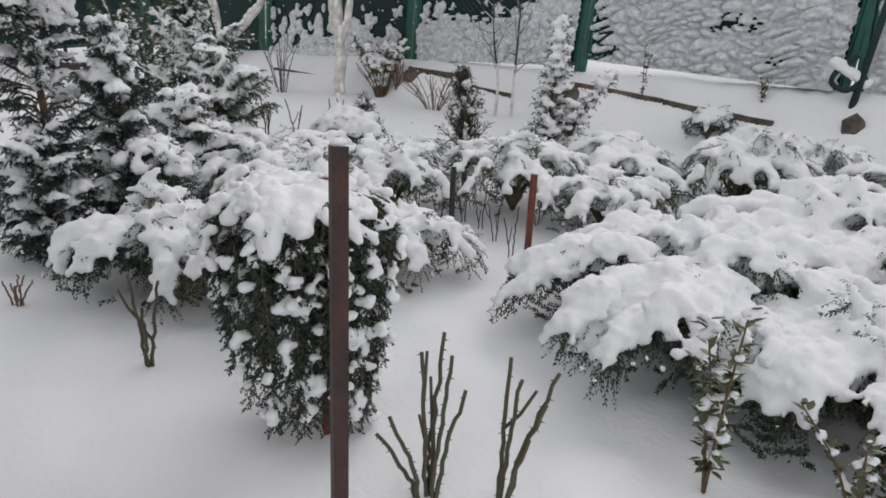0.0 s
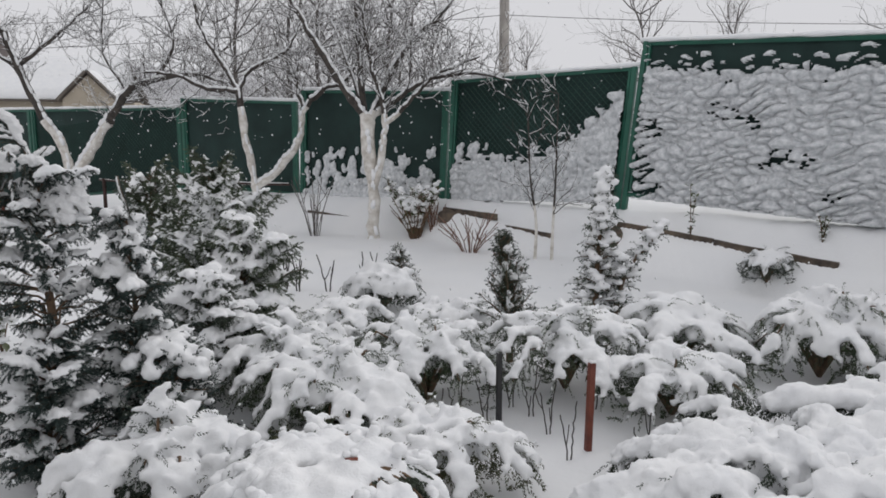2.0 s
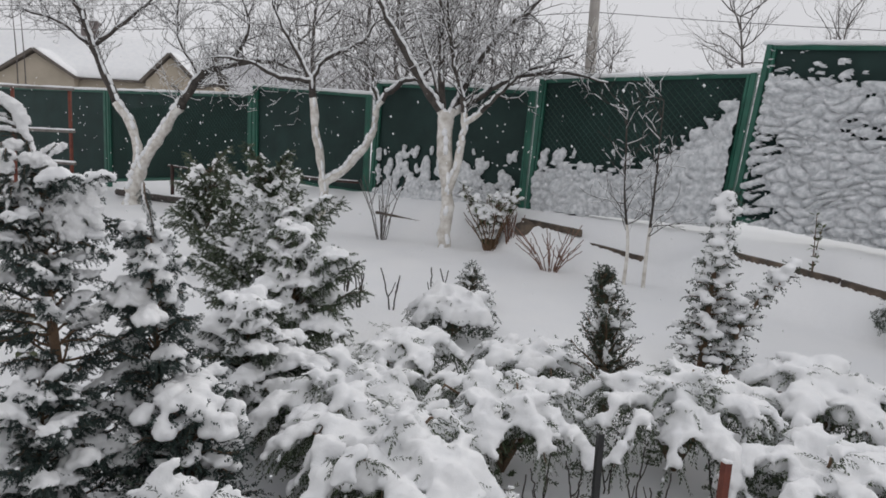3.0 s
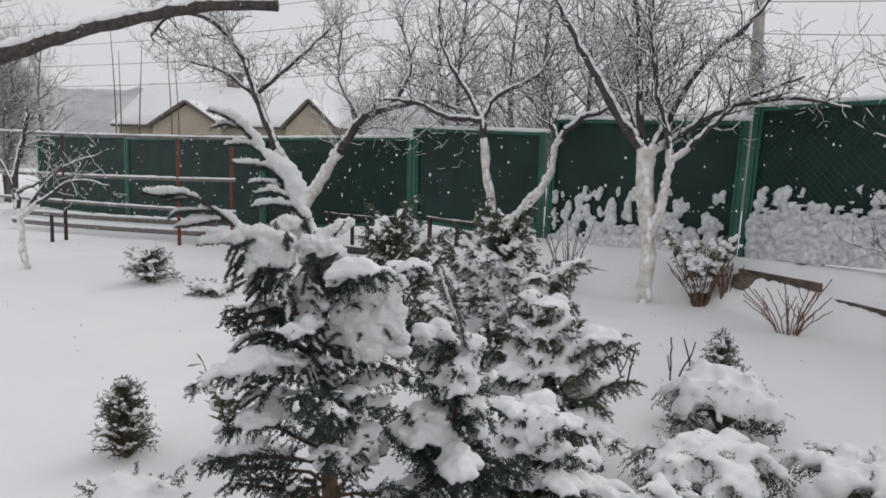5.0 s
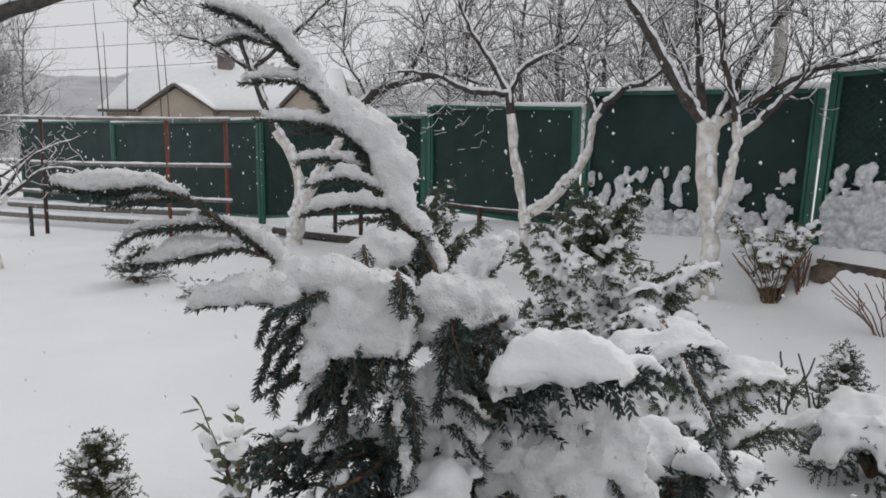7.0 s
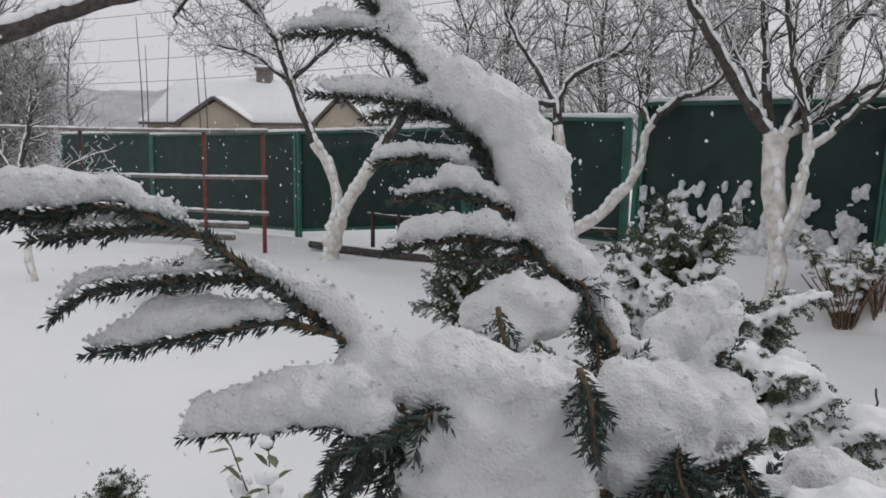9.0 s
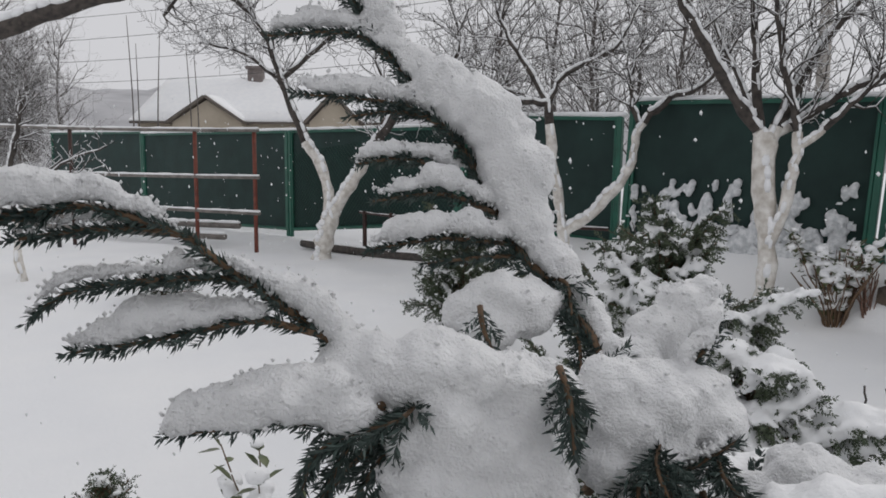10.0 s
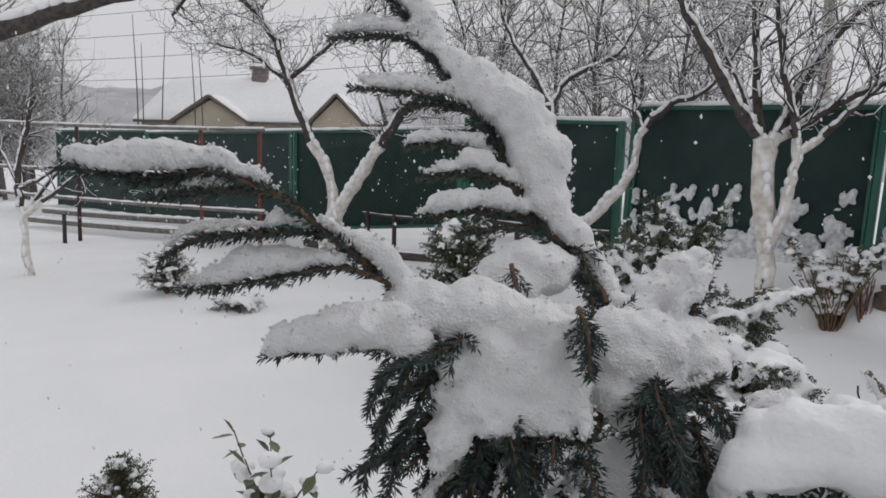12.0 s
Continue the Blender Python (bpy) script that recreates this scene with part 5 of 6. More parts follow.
def leafy(at, tall, n, seed, name, label, mat=M_LEAF, leaf=0.04, snow=0.5, spread=0.12, stems=4):
    """A broad-leaved evergreen: upright stems, oval leaves cupped upwards, snow in the crowns."""
    random.seed(seed), np.random.seed(seed)
    x, y = at
    root = thing(name, label, "shrub", (x, y, height(x, y) - 0.01))
    wood, fol, sn = Shape(), Shape(), Shape()
    for k in range(stems):
        a = 6.283 * k / stems + random.random()
        line = spline([(0, 0, 0), (spread * 0.4 * math.cos(a), spread * 0.4 * math.sin(a), tall * 0.5), (spread * math.cos(a), spread * math.sin(a), tall * random.uniform(0.75, 1.05))], 6)
        wood.tube(line, np.linspace(0.006, 0.0025, len(line)), 5)
        for p, d, s in walk_line(line, tall / n):
            if s < 0.15:
                continue
            for _ in range(2):
                w = unit((random.uniform(-1, 1), random.uniform(-1, 1), random.uniform(-0.5, 0.7)))
                side = unit(cross(w, (0.1, 0.2, 1)))
                up = cross(side, w)
                ln = leaf * random.uniform(0.6, 1.15)
                c = [p + w * 0.008]
                outline = [(0.0, 0.0, 0.0), (0.3, 0.27, 0.06), (0.62, 0.27, 0.08), (1.0, 0.0, 0.0), (0.62, -0.27, 0.08), (0.3, -0.27, 0.06), (0.5, 0.0, -0.02)]
                v = [c[0] + w * ln * u + side * ln * t + up * ln * h for u, t, h in outline]
                fol.add(v, np.array([(0, 1, 6), (1, 2, 6), (2, 3, 6), (3, 4, 6), (4, 5, 6), (5, 0, 6)]))
                if random.random() < snow * 0.5:
                    r = leaf * random.uniform(0.3, 0.6)
                    sn.ball(p + w * ln * 0.5 + np.array((0, 0, r * 0.4)), (r, r, r * 0.65))
    wood.mesh("wood", M_TWIG, root)
    fol.mesh("foliage", mat, root)
    if sn.n:
        merge(sn.mesh("snow", M_SNOW, root), 0.011, 0.008, 0.02, 1)["kind"] = "stuff"
    return root


leafy((1.05, 0.10), 0.62, 40, 111, "evergreen_shrub", "slender evergreen shrub with oval leaves and lumps of snow", leaf=0.048, snow=0.4, spread=0.10)
leafy((1.42, -0.05), 0.36, 16, 112, "evergreen_shrub", "sprawling evergreen shrub with pale leaves in the snow", snow=0.6, spread=0.2)
leafy((-2.95, 2.45), 0.22, 12, 113, "evergreen_shrub", "low leafy shrub half buried in snow", snow=0.7, spread=0.2)
leafy((-3.02, 3.58), 0.50, 9, 114, "rose_bush", "thin rose stems with a few dark wilted leaves capped by snow", M_LEAF, 0.085, 0.55, 0.16, 5)
leafy((3.42, 5.25), 0.28, 12, 115, "evergreen_shrub", "small leafy shrub in the snow by the bank", snow=0.3, spread=0.06)
leafy((3.85, 5.45), 0.62, 12, 116, "rose_bush", "tall rose stem with a few hanging leaves", M_LEAF, 0.05, 0.3, 0.12, 2)
leafy((2.45, 5.9), 0.55, 10, 117, "rose_bush", "single rose stem with hanging leaves and snow", M_LEAF, 0.06, 0.4, 0.05, 2)
spreading_juniper((2.92, 5.2), 0.24, 0.30, 22, 118, M_DARK, "grey_shrub", "small grey-green shrub in open snow", 0.02, 0.6)
leafy((-0.40, 7.90), 0.72, 13, 119, "hydrangea", "brown-stemmed shrub with dark leaves capped by snow", M_LEAF, 0.085, 0.9, 0.34, 24)
cane_clump((-0.16, 7.82), [(random.uniform(-0.18, 0.18), random.uniform(-0.1, 0.1), random.uniform(0.3, 0.55)) for _ in range(14)], 120, "dry_stalks", "sheaf of russet dry stalks beside a snowy shrub", False, M_REDLEAF, 0.006, 0.7)
cane_clump((-0.38, 7.86), [(0.36 * math.cos(2.4 * i) * ((i + 1) / 34) ** 0.5, 0.26 * math.sin(2.4 * i) * ((i + 1) / 34) ** 0.5, random.uniform(0.35, 0.68)) for i in range(34)], 123, "hydrangea", "dense brown dry stems of a snow-capped shrub", False, M_TWIG, 0.007, 0.9)
cane_clump((0.30, 7.02), [(random.uniform(-0.45, 0.4), random.uniform(-0.2, 0.2), random.uniform(0.25, 0.55)) for _ in range(18)], 121, "twiggy_shrub", "bare twiggy shrub fanning out of the snow", False, M_REDLEAF, 0.006, 0.8)
cane_clump((-1.75, 8.3), [(random.uniform(-0.35, 0.35), random.uniform(-0.2, 0.2), random.uniform(0.4, 0.85)) for _ in range(12)], 122, "twiggy_shrub", "thin bare shrub in front of the fence", False, M_FARBARK, 0.006, 0.9)


# ---- bough hanging into view from overhead, and an unseen tree body for shade ----
def hanging_bough():
    random.seed(130), np.random.seed(130)
    root = thing("thuja_tree", "thuja with drooping olive-green boughs over the path and an added unseen body for shade", "conifer", (-1.72, -0.62, height(-1.72, -0.62)))
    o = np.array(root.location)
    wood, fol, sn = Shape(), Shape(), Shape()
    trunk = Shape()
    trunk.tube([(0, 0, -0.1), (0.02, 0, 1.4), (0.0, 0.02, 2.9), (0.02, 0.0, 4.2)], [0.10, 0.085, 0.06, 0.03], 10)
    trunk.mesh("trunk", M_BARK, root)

    def drooping(pts, first):
        line = spline(np.array(pts) - o, 8)
        wood.tube(line, np.linspace(0.016, 0.002, len(line)), 7)
        for p, d, s in walk_line(line, 0.020):
            if s < first:
                continue
            for sgn in (-1, 1):
                side = unit(cross(d, (0, 0, 1))) * sgn
                q = bend(p, p + unit(d * 0.9 + side * 0.7 + np.array((0, 0, -0.55))) * random.uniform(0.05, 0.13), 0.006, 5)
                wood.tube(q, np.linspace(0.0018, 0.0008, 5), 4)
                dress(fol, q, 0.007, 0.017, 0.0062, 0.5, 0.2, 3, 0.25)
            if random.random() < 0.12:
                for k in range(3):
                    sn.ball(p + np.array((random.uniform(-0.02, 0.02), random.uniform(-0.02, 0.02), 0.008)), (0.013, 0.013, 0.009))

    drooping([(-1.72, -0.62, 2.2), (-1.05, -0.95, 1.95), (-0.62, -1.04, 1.52), (-0.38, -1.04, 1.27), (-0.26, -1.045, 1.16)], 0.35)
    drooping([(-1.72, -0.62, 2.3), (-1.05, -0.85, 2.05), (-0.60, -0.95, 1.68), (-0.36, -0.92, 1.42), (-0.235, -0.91, 1.285)], 0.35)
    drooping([(-1.72, -0.62, 2.0), (-1.1, -1.0, 1.75), (-0.70, -1.12, 1.36), (-0.48, -1.10, 1.12), (-0.40, -1.08, 1.0)], 0.4)
    # added body, out of view: dense big-leaved boughs that shade the ground
    for i in range(230):
        a = 2.399963 * i + random.uniform(-0.9, 0.9)
        h = 0.15 + 4.1 * i / 230
        far = 0.86 * min(1.0, 1.35 * (1 - h / 4.5)) * random.uniform(0.8, 1.0)
        tip = np.array((math.cos(a) * far, math.sin(a) * far, h + 0.10 * far))
        q = bend((0, 0, h), tip, -0.04, 6)
        wood.tube(q, np.linspace(0.012, 0.003, 6), 4)
        for p, d, s in walk_line(q, 0.07):
            side = unit(cross(d, (0, 0, 1)))
            for sgn in (-1, 1):
                e = p + unit(d * 0.7 + side * sgn + np.array((0, 0, random.uniform(-0.5, 0.3)))) * 0.20 * (1.2 - 0.6 * s)
                dress(fol, [p, (p + e) / 2, e], 0.024, 0.06, 0.034, 0.6, 0.2, 3, 0.2)
    wood.mesh("wood", M_TWIG, root)
    fol.mesh("foliage", M_OLIVE, root)["kind"] = "stuff"
    merge(sn.mesh("snow", M_SNOW, root), 0.007, 0.008, 0.02, 1)


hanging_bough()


# ---- kerb, rails and edging along the fence ----
def edging():
    root = thing("kerb", "dark rotting planks and stones edging the snowy bank", "kerb", (0, 0, 0), kind="structure")
    random.seed(140), np.random.seed(140)
    for ax, ay, az, bx, by, bz in ((-1.96, 8.93, 0.275, -1.10, 8.50, 0.20), (-0.02, 7.92, 0.40, 0.62, 7.45, 0.355), (0.68, 7.42, 0.24, 1.22, 7.00, 0.17), (1.87, 6.50, 0.36, 2.62, 5.75, 0.275), (2.63, 5.73, 0.265, 3.42, 4.95, 0.17)):
        long = math.hypot(bx - ax, by - ay)
        n = 14
        sh = Shape()
        v, f = [], []
        for i in range(n + 1):
            t = i / n
            p = np.array((ax + (bx - ax) * t, ay + (by - ay) * t, az + (bz - az) * t))
            p[2] += 0.008 * noise.noise((t * 5 * long, ax, 1.0))
            out = np.array((by - ay, ax - bx, 0.0)) / long * (0.025 + 0.008 * noise.noise((t * 6 * long, ay, 2.0)))
            drop = 0.055 + 0.02 * noise.noise((t * 4 * long, ax, 5.0))
            v += [p + out, p - out, p - out - np.array((0, 0, drop + 0.02)), p + out - np.array((0, 0, drop + 0.02))]
        for i in range(n):
            o = 4 * i
            f += [(o + k, o + (k + 1) % 4, o + 4 + (k + 1) % 4, o + 4 + k) for k in range(4)]
        sh.add(v, f + [(0, 1, 2, 3), (4 * n, 4 * n + 3, 4 * n + 2, 4 * n + 1)])
        sh.mesh("plank", M_STONE, root, smooth=False)
    return root


edging()


def boulder(at, size, seed):
    sh = Shape()
    sh.ball((0, 0, 0), size)
    v = sh.v[0]
    for q in v:
        q *= 1 + 0.22 * noise.noise((q[0] * 7 + seed, q[1] * 7, q[2] * 7))
    ob = sh.mesh("boulder", M_STONE, smooth=False)
    ob.location = (*at, height(*at) - size[2] * 0.15)
    return tagged(ob, "brown stone block at the foot of the fence bank", "stone")


boulder((0.02, 7.80), (0.14, 0.08, 0.11), 1)
boulder((1.82, 6.42), (0.13, 0.09, 0.14), 2)
boulder((3.93, 4.52), (0.11, 0.09, 0.13), 3)
boulder((3.62, 4.45), (0.14, 0.12, 0.16), 3)


def rail_run(name, label, a, b, za, zb, mat, r=0.025, snow=0.03):
    root = thing(name, label, "rail", (*a, za), "snowy rails by the fence")
    o = np.array((*a, za))
    line = bend(np.array((*a, za)) - o, np.array((*b, zb)) - o, -0.02, 7)
    sh = Shape()
    sh.tube(line, [r] * 7, 7)
    sh.mesh("bar", mat, root)
    sn = Shape()
    for p, d, s in walk_line(line, snow * 0.9):
        g = snow * (1 + 0.4 * noise.noise((p[0] * 5, p[1] * 5, za * 3)))
        sn.ball(p + np.array((0, 0, r * 0.8 + g * 0.3)), (g, g, g * 0.65))
    merge(sn.mesh("snow", M_SNOW, root, "ridge of snow"), 0.014)
    return root


def rail_post(x, y, z1, mat, label):
    z0 = height(x, y) - 0.1
    sh = Shape()
    sh.tube([(0, 0, 0), (0, 0, (z1 - z0) / 2), (0, 0, z1 - z0)], [0.032, 0.031, 0.031], 8)
    ob = sh.mesh("rail_post", mat, smooth=True)
    ob.location = (x, y, z0)
    return tagged(ob, label, "post", "rail posts")


for za, zb, m in ((1.90, 1.77, M_PLANK), (1.17, 1.10, M_PLANK), (0.74, 0.58, M_PLANK)):
    rail_run("rail", "weathered rail carrying a ridge of snow", (-12.6, 10.7), (-7.33, 10.6), za, zb, m)
for x in (-8.42, -7.42):
    rail_post(x, 10.63, 1.76, M_RUST, "rust-red iron rail post in front of the fence")
rail_post(-10.75, 10.66, 1.82, M_IRON, "dark rusty iron rail post in front of the fence")
rail_post(-10.7, 10.3, 0.45, M_BLACK, "short dark post by the low boards")
for k, (za, yy) in enumerate(((0.30, 11.6), (0.16, 11.2))):
    rail_run("edging_board", "low weathered board under a ridge of snow", (-13.4, yy + 0.9), (-8.2, yy - 0.2), za, za + 0.02, M_PLANK, 0.05, 0.05)
rail_run("edging_log", "dark log edging the lawn by the fence", (-7.0, 11.25), (-4.4, 10.0), 0.10, 0.12, M_BARK, 0.06, 0.035)
rail_run("low_rail", "thin dark rail on low posts by the fence", (-5.9, 10.9), (-4.5, 10.2), 0.62, 0.62, M_IRON, 0.015, 0.018)
rail_run("low_rail", "thin dark rail on low posts by the fence", (-3.9, 9.95), (-2.3, 9.25), 0.66, 0.62, M_IRON, 0.018, 0.02)
for x, y in ((-5.8, 10.85), (-5.3, 10.6), (-3.85, 9.93), (-3.4, 9.72)):
    rail_post(x, y, 0.64, M_IRON, "low dark iron post by the fence")


# ---- beyond the fence ----
def prism(root, name, pts, depth, way, mat, label=""):
    """A flat outline given thickness."""
    n = len(pts)
    v = [tuple(p) for p in pts] + [tuple(np.array(p) + np.array(way) * depth) for p in pts]
    f = [tuple(range(n))[::-1], tuple(range(n, 2 * n))] + [(i, (i + 1) % n, n + (i + 1) % n, n + i) for i in range(n)]
    sh = Shape()
    sh.add(v, f)
    return sh.mesh(name, mat, root, label, False)


def slab(root, name, a, b, c, d, thick, mat, label="", lumpy=0.0):
    """A roof plane from its four corners, with thickness, divided so that snow can swell."""
    a, b, c, d = (np.array(p, float) for p in (a, b, c, d))
    up = unit(np.cross(b - a, d - a))
    if up[2] < 0:
        up = -up
    k = 12 if lumpy else 1
    top, low = [], []
    for j in range(k + 1):
        for i in range(k + 1):
            u, w = i / k, j / k
            p = (a * (1 - u) + b * u) * (1 - w) + (d * (1 - u) + c * u) * w
            e = math.sin(math.pi * min(1, 8 * min(u, 1 - u, w, 1 - w) + 0.12) / 2) if lumpy else 1
            low.append(p)
            top.append(p + up * (thick * e + lumpy * noise.noise((p[0], p[1], p[2]))))
    n = (k + 1) ** 2
    f = []
    for j in range(k):
        for i in range(k):
            q = [j * (k + 1) + i, j * (k + 1) + i + 1, (j + 1) * (k + 1) + i + 1, (j + 1) * (k + 1) + i]
            f.append(q)
            f.append([n + x for x in q[::-1]])
    rim = [i for i in range(k)] + [k + (k + 1) * j for j in range(k)] + [n - 1 - i for i in range(k)] + [n - 1 - k - (k + 1) * j for j in range(k)]
    for i in range(len(rim)):
        x, y = rim[i], rim[(i + 1) % len(rim)]
        f.append([x, y, n + y, n + x])
    sh = Shape()
    sh.add(top + low, f)
    return sh.mesh(name, mat, root, label, bool(lumpy))


def house():
    root = thing("house", "beige plastered house with snow-covered roof, two gables and a chimney", "house", (-18.84, 25.9, 0.0))
    root.rotation_euler = (0, 0, math.atan2(0.298, 0.954))
    prism(root, "wall", [(-2.9, 0.15, -0.3), (6.4, 0.15, -0.3), (6.4, 0.15, 3.0), (-2.9, 0.15, 3.0)], 4.4, (0, 1, 0), M_PLASTER)
    slab(root, "roof", (-3.1, -0.15, 2.88), (6.6, -0.15, 2.88), (6.0, 2.35, 4.72), (-2.4, 2.35, 4.78), 0.08, M_EAVE)
    slab(root, "roof", (-3.1, 4.85, 2.88), (6.6, 4.85, 2.88), (6.0, 2.36, 4.72), (-2.4, 2.36, 4.78), 0.08, M_EAVE)
    slab(root, "roof_snow", (-3.12, -0.2, 2.97), (6.62, -0.2, 2.97), (6.0, 2.35, 4.82), (-2.4, 2.35, 4.88), 0.22, M_SNOW, "thick smooth roof snow", 0.05)
    for gx, half, top, low in ((0.0, 1.45, 3.84, 2.92), (4.85, 1.05, 3.98, 2.95)):
        prism(root, "gable_wall", [(gx - half + 0.12, -0.45, 1.9), (gx + half - 0.12, -0.45, 1.9), (gx + half - 0.12, -0.45, low), (gx, -0.45, top - 0.08), (gx - half + 0.12, -0.45, low)], 1.6, (0, 1, 0), M_PLASTER, "beige plastered gable")
        for s in (-1, 1):
            slab(root, "gable_roof", (gx + s * half, -0.75, low - 0.06), (gx, -0.75, top), (gx, 2.0, top), (gx + s * half, 2.0, low - 0.06), 0.09, M_EAVE, "dark eave")
            slab(root, "gable_snow", (gx + s * half * 0.98, -0.60, low + 0.05), (gx, -0.60, top + 0.10), (gx, 2.0, top + 0.10), (gx + s * half * 0.98, 2.0, low + 0.05), 0.15, M_SNOW, "", 0.03)
    sh = Shape()
    sh.box(pose(1.3, 2.0, 4.75), (0.62, 0.5, 1.1))
    sh.box(pose(1.3, 2.0, 5.28), (0.74, 0.62, 0.12))
    sh.mesh("chimney", M_BRICK, root, "grey chimney", False)


house()


def utility_pole(x, y, tall):
    root = thing("utility_pole", "tapered grey concrete utility pole behind the fence", "pole", (x, y, 0.3))
    sh = Shape()
    sh.tube([(0, 0, 0), (0, 0, tall * 0.5), (0, 0, tall)], [0.17, 0.145, 0.12], 8)
    sh.mesh("shaft", M_CONCRETE, root)
    sh = Shape()
    sh.box(pose(0, 0, tall - 0.5, 0, 0, 25), (1.5, 0.08, 0.1))
    sh.mesh("cross_arm", M_CONCRETE, root, smooth=False)


utility_pole(1.45, 19.6, 7.2)
for k in range(4):
    z = 7.0 - 0.75 * k
    sh = Shape()
    sh.tube(bend((-45, 27 + k * 0.4, z + 1.0), (1.45, 19.6, z), -0.9, 24), [0.009] * 24, 4)
    ob = sh.mesh("overhead_wire", M_CABLE)
    tagged(ob, "thin dark overhead wire against the grey sky", "wire", "overhead wires")
    sh = Shape()
    sh.tube(bend((1.45, 19.6, z), (40, 13 + k * 0.4, z + 0.6), -0.9, 24), [0.009] * 24, 4)
    tagged(sh.mesh("overhead_wire", M_CABLE), "thin dark overhead wire against the grey sky", "wire", "overhead wires")


def far_tree(at, tall, seed, level=2, bushy=1.0):
    random.seed(seed), np.random.seed(seed)
    root = thing("bare_tree", "bare grey tree dusted with snow beyond the fence", "tree", at, "bare trees beyond the fence")
    bark, snow = Shape(), Shape()
    trunk = Shape()
    line = spline([(0, 0, -0.2), (0.1, 0.1, tall * 0.3), (0.0, 0.2, tall * 0.6), (0.2, 0.1, tall * 0.95)], 4)
    radii = np.linspace(0.014 * tall + 0.02, 0.02, len(line))
    trunk.tube(line, radii, 7)
    trunk.mesh("trunk", M_FARBARK, root)
    for i in range(3, len(line)):
        for _ in range(int(3 * bushy)):
            a = random.uniform(0, 6.283)
            sprout(bark, snow, line[i], unit((math.cos(a), math.sin(a), random.uniform(0.3, 0.9))), tall * random.uniform(0.2, 0.36), 0.022, level, 0.5, 0.9)
    bark.mesh("crown", M_FARBARK, root)["kind"] = "stuff"
    snow.mesh("snow", M_SNOW, root)["kind"] = "stuff"
    return root


kinds = [far_tree((-5.3, 16.6, 0.2), 5.2, 201, 2), far_tree((-3.4, 17.2, 0.2), 5.6, 202, 2), far_tree((-1.6, 17.0, 0.2), 5.0, 203, 2)]
thicket = far_tree((-21.6, 19.6, 0.2), 3.6, 204, 3, 1.4)
for x, y, s in ((-23.4, 19.0, 1.0), (-22.6, 20.6, 1.2), (-24.6, 20.2, 1.3)):
    ob = copy_thing(thicket, pose(x, y, 0.2, 0, 0, 90 * x))
    ob.scale = (s, s, s)
random.seed(210)
for x, y, s in ((-4.4, 18.4, 1.0), (-2.6, 18.6, 1.05), (-6.3, 18.6, 0.85), (-0.4, 19.3, 0.85), (-22.0, 20.4, 0.9), (-23.0, 20.0, 1.2), (-25.5, 22.0, 1.3), (6.3, 23.5, 1.05), (9.5, 24.0, 0.95), (14.0, 22.0, 1.1), (-9.0, 33.0, 1.1), (-6.0, 34.0, 1.0), (3.5, 33.0, 1.0), (-34.0, 34.0, 1.4), (-20.7, 18.9, 0.62), (-21.4, 18.7, 0.75), (-23.2, 21.4, 0.85), (-22.3, 19.2, 0.7), (-25.2, 20.6, 0.9), (-24.0, 18.5, 0.8), (-0.9, 18.2, 0.9), (-3.6, 19.4, 0.95)):
    ob = copy_thing(random.choice(kinds), pose(x, y, 0.2, 0, 0, random.uniform(0, 360)))
    ob.scale = (s, s, s)


def shoots():
    """Tall thin poplar shoots."""
    random.seed(220)
    for x, y, h in ((-17.8, 21.5, 5.4), (-18.6, 21.3, 5.9), (-16.9, 22.0, 5.1), (-16.4, 21.7, 4.8), (-19.3, 22.4, 5.2)):
        sh = Shape()
        sh.tube(spline([(0, 0, 0), (0.05, 0, h * 0.5), (random.uniform(-0.3, 0.3), 0.1, h)]), np.linspace(0.035, 0.01, 11), 5)
        ob = sh.mesh("poplar_shoot", M_FARBARK)
        ob.location = (x, y, 0.2)
        tagged(ob, "tall thin bare shoot beyond the fence", "sapling", "tall shoots")


shoots()


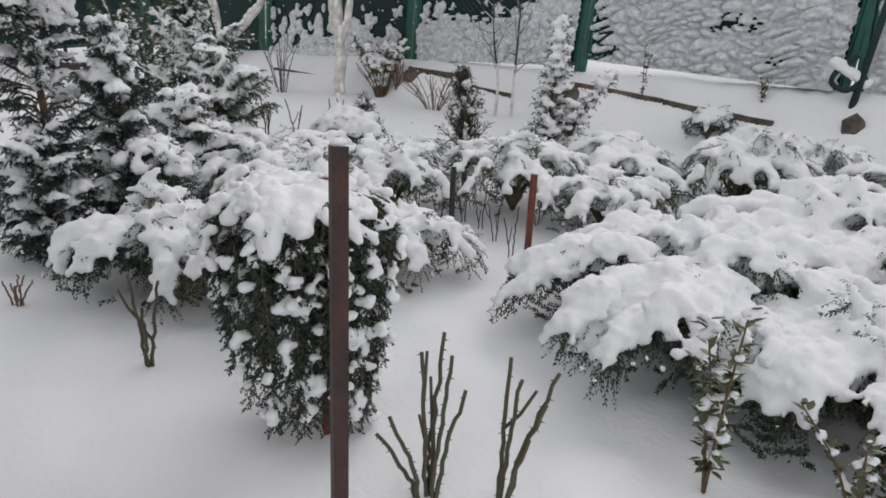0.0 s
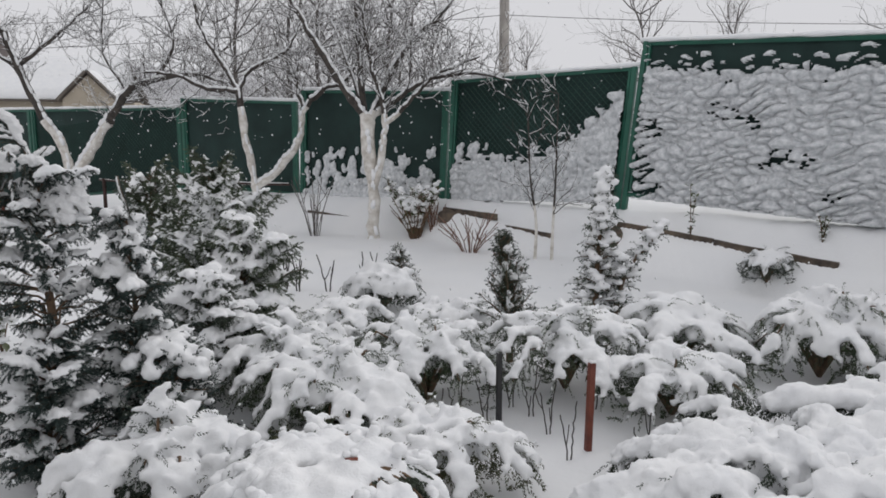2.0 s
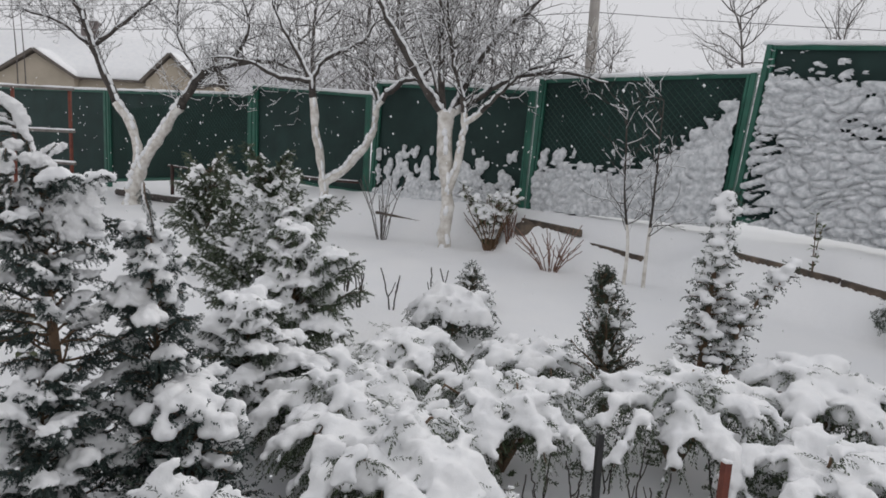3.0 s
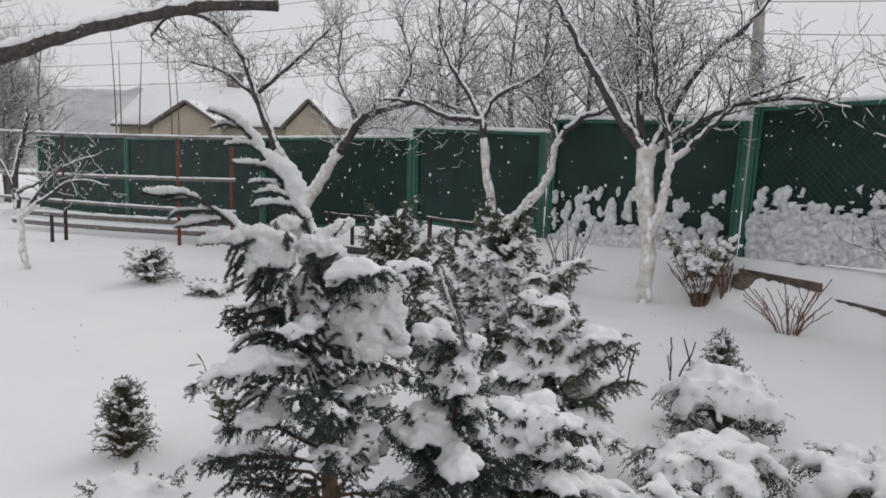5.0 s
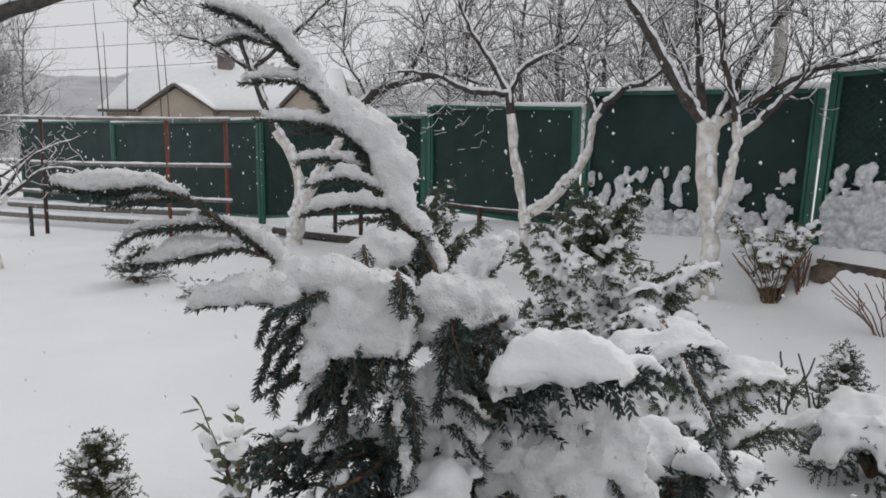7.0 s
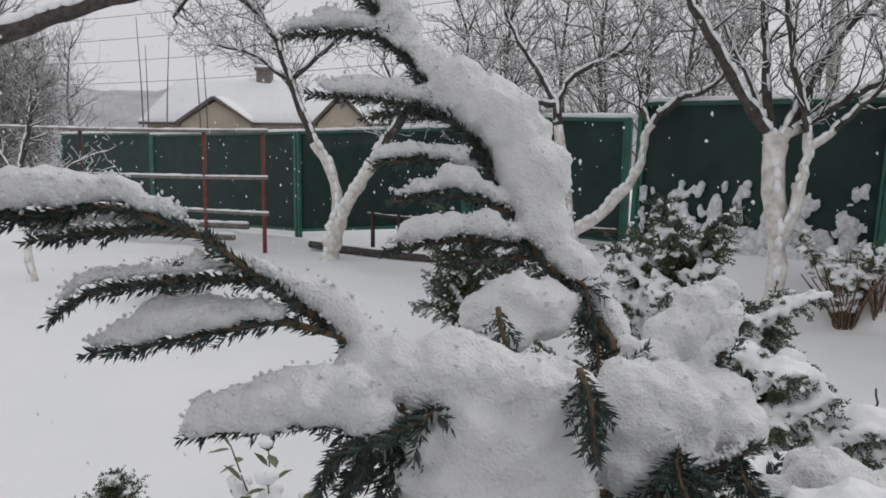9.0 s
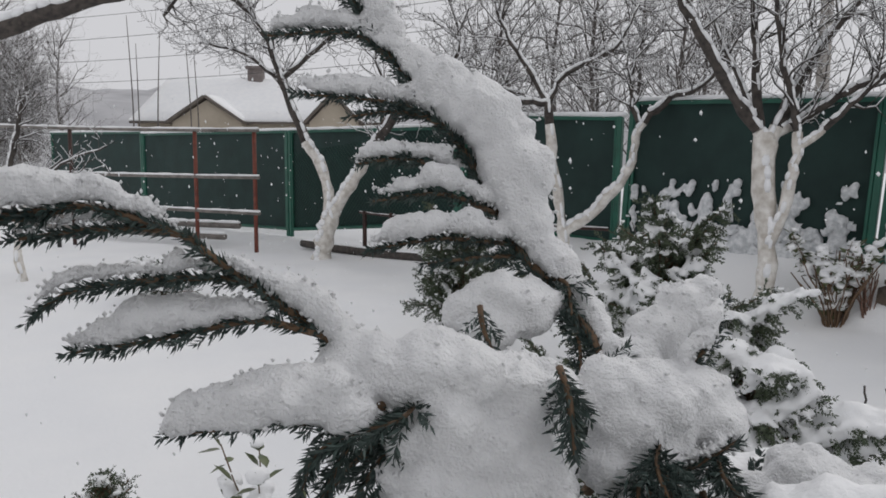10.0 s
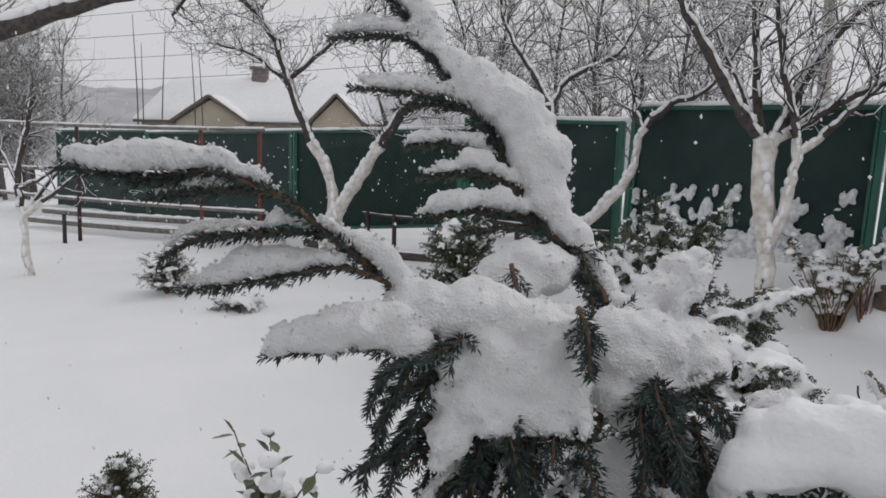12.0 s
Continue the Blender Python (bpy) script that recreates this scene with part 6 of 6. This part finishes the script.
def far_hill():
    """A snowy wooded rise on the skyline, its haze mixed into the base colour."""
    v, f = [], []
    k = 160
    for i in range(k + 1):
        a = radians(20 + 140 * i / k)
        h = 32 + 8 * noise.noise((i * 0.05, 0.3, 0)) + 2.5 * noise.noise((i * 0.6, 0, 2))
        for r, z in ((240, -2), (300, h * 0.7), (360, h), (480, -5)):
            v.append((r * math.cos(a), r * math.sin(a), z + 1.2 * noise.noise((i * 1.7, r, 1))))
    for i in range(k):
        for j in range(3):
            f.append((4 * i + j, 4 * i + j + 1, 4 * i + j + 5, 4 * i + j + 4))
    sh = Shape()
    sh.add(v, np.array(f))
    # the pale grey tones include the haze of distance
    tagged(sh.mesh("distant_hill", material("hazed_wooded_hill", (0.34, 0.34, 0.355), (0.52, 0.52, 0.535), 0.05, 0.9, 0.3, 2)), "distant wooded hill under snow, with haze painted into its pale grey", "hill", kind="structure")


far_hill()


# ---- the braced corner post at the right of the bank ----
def brace_post():
    root = thing("corner_post", "dark green leaning corner post with a bent brace under snow", "post", (3.97, 4.70, height(3.97, 4.70)))
    sh = Shape()
    sh.tube([(0, 0, -0.1), (0.10, -0.06, 0.8), (0.22, -0.1, 1.7)], [0.032, 0.03, 0.028], 8)
    sh.mesh("post", M_NET, root)
    sh = Shape()
    sh.tube(spline([(-0.02, 0, 0.42), (-0.16, 0.02, 0.30), (-0.20, 0.02, 0.18), (-0.06, 0.0, 0.12), (0.08, -0.02, 0.24)]), [0.024] * 21, 8)
    sh.mesh("brace", M_NET, root)
    sn = Shape()
    for i in range(16):
        sn.ball((-0.22 + 0.022 * i, 0.0, 0.36 - 0.012 * i + random.uniform(-0.02, 0.03)), 0.045)
    merge(sn.mesh("snow", M_SNOW, root), 0.015, 0.012, 0.03, 1)


brace_post()


# ---- falling snow ----
def falling_snow():
    """Flakes in the air over the lawn, none of them near the path."""
    rng = np.random.default_rng(301)
    flake = np.array(((1, 0, 0), (-1, 0, 0), (0, 1, 0), (0, -1, 0), (0, 0, 1.5), (0.3, 0, -1.5)), float)
    sides = np.array([(0, 2, 4), (2, 1, 4), (1, 3, 4), (3, 0, 4), (2, 0, 5), (1, 2, 5), (3, 1, 5), (0, 3, 5)])
    at = rng.uniform((-10.0, 2.6, 0.1), (5.0, 9.5, 3.4), (2600, 3))
    sh = Shape()
    for p in at:
        if fence_distance(p[0], p[1]) < 0.15:
            continue
        sh.add(flake * rng.uniform(0.0028, 0.0078) * rng.uniform(0.7, 1.3, (6, 1)) + p, sides)
    tagged(sh.mesh("falling_snow", M_SNOW), "small white snowflakes drifting down over the garden", "snowflakes", kind="stuff")


falling_snow()
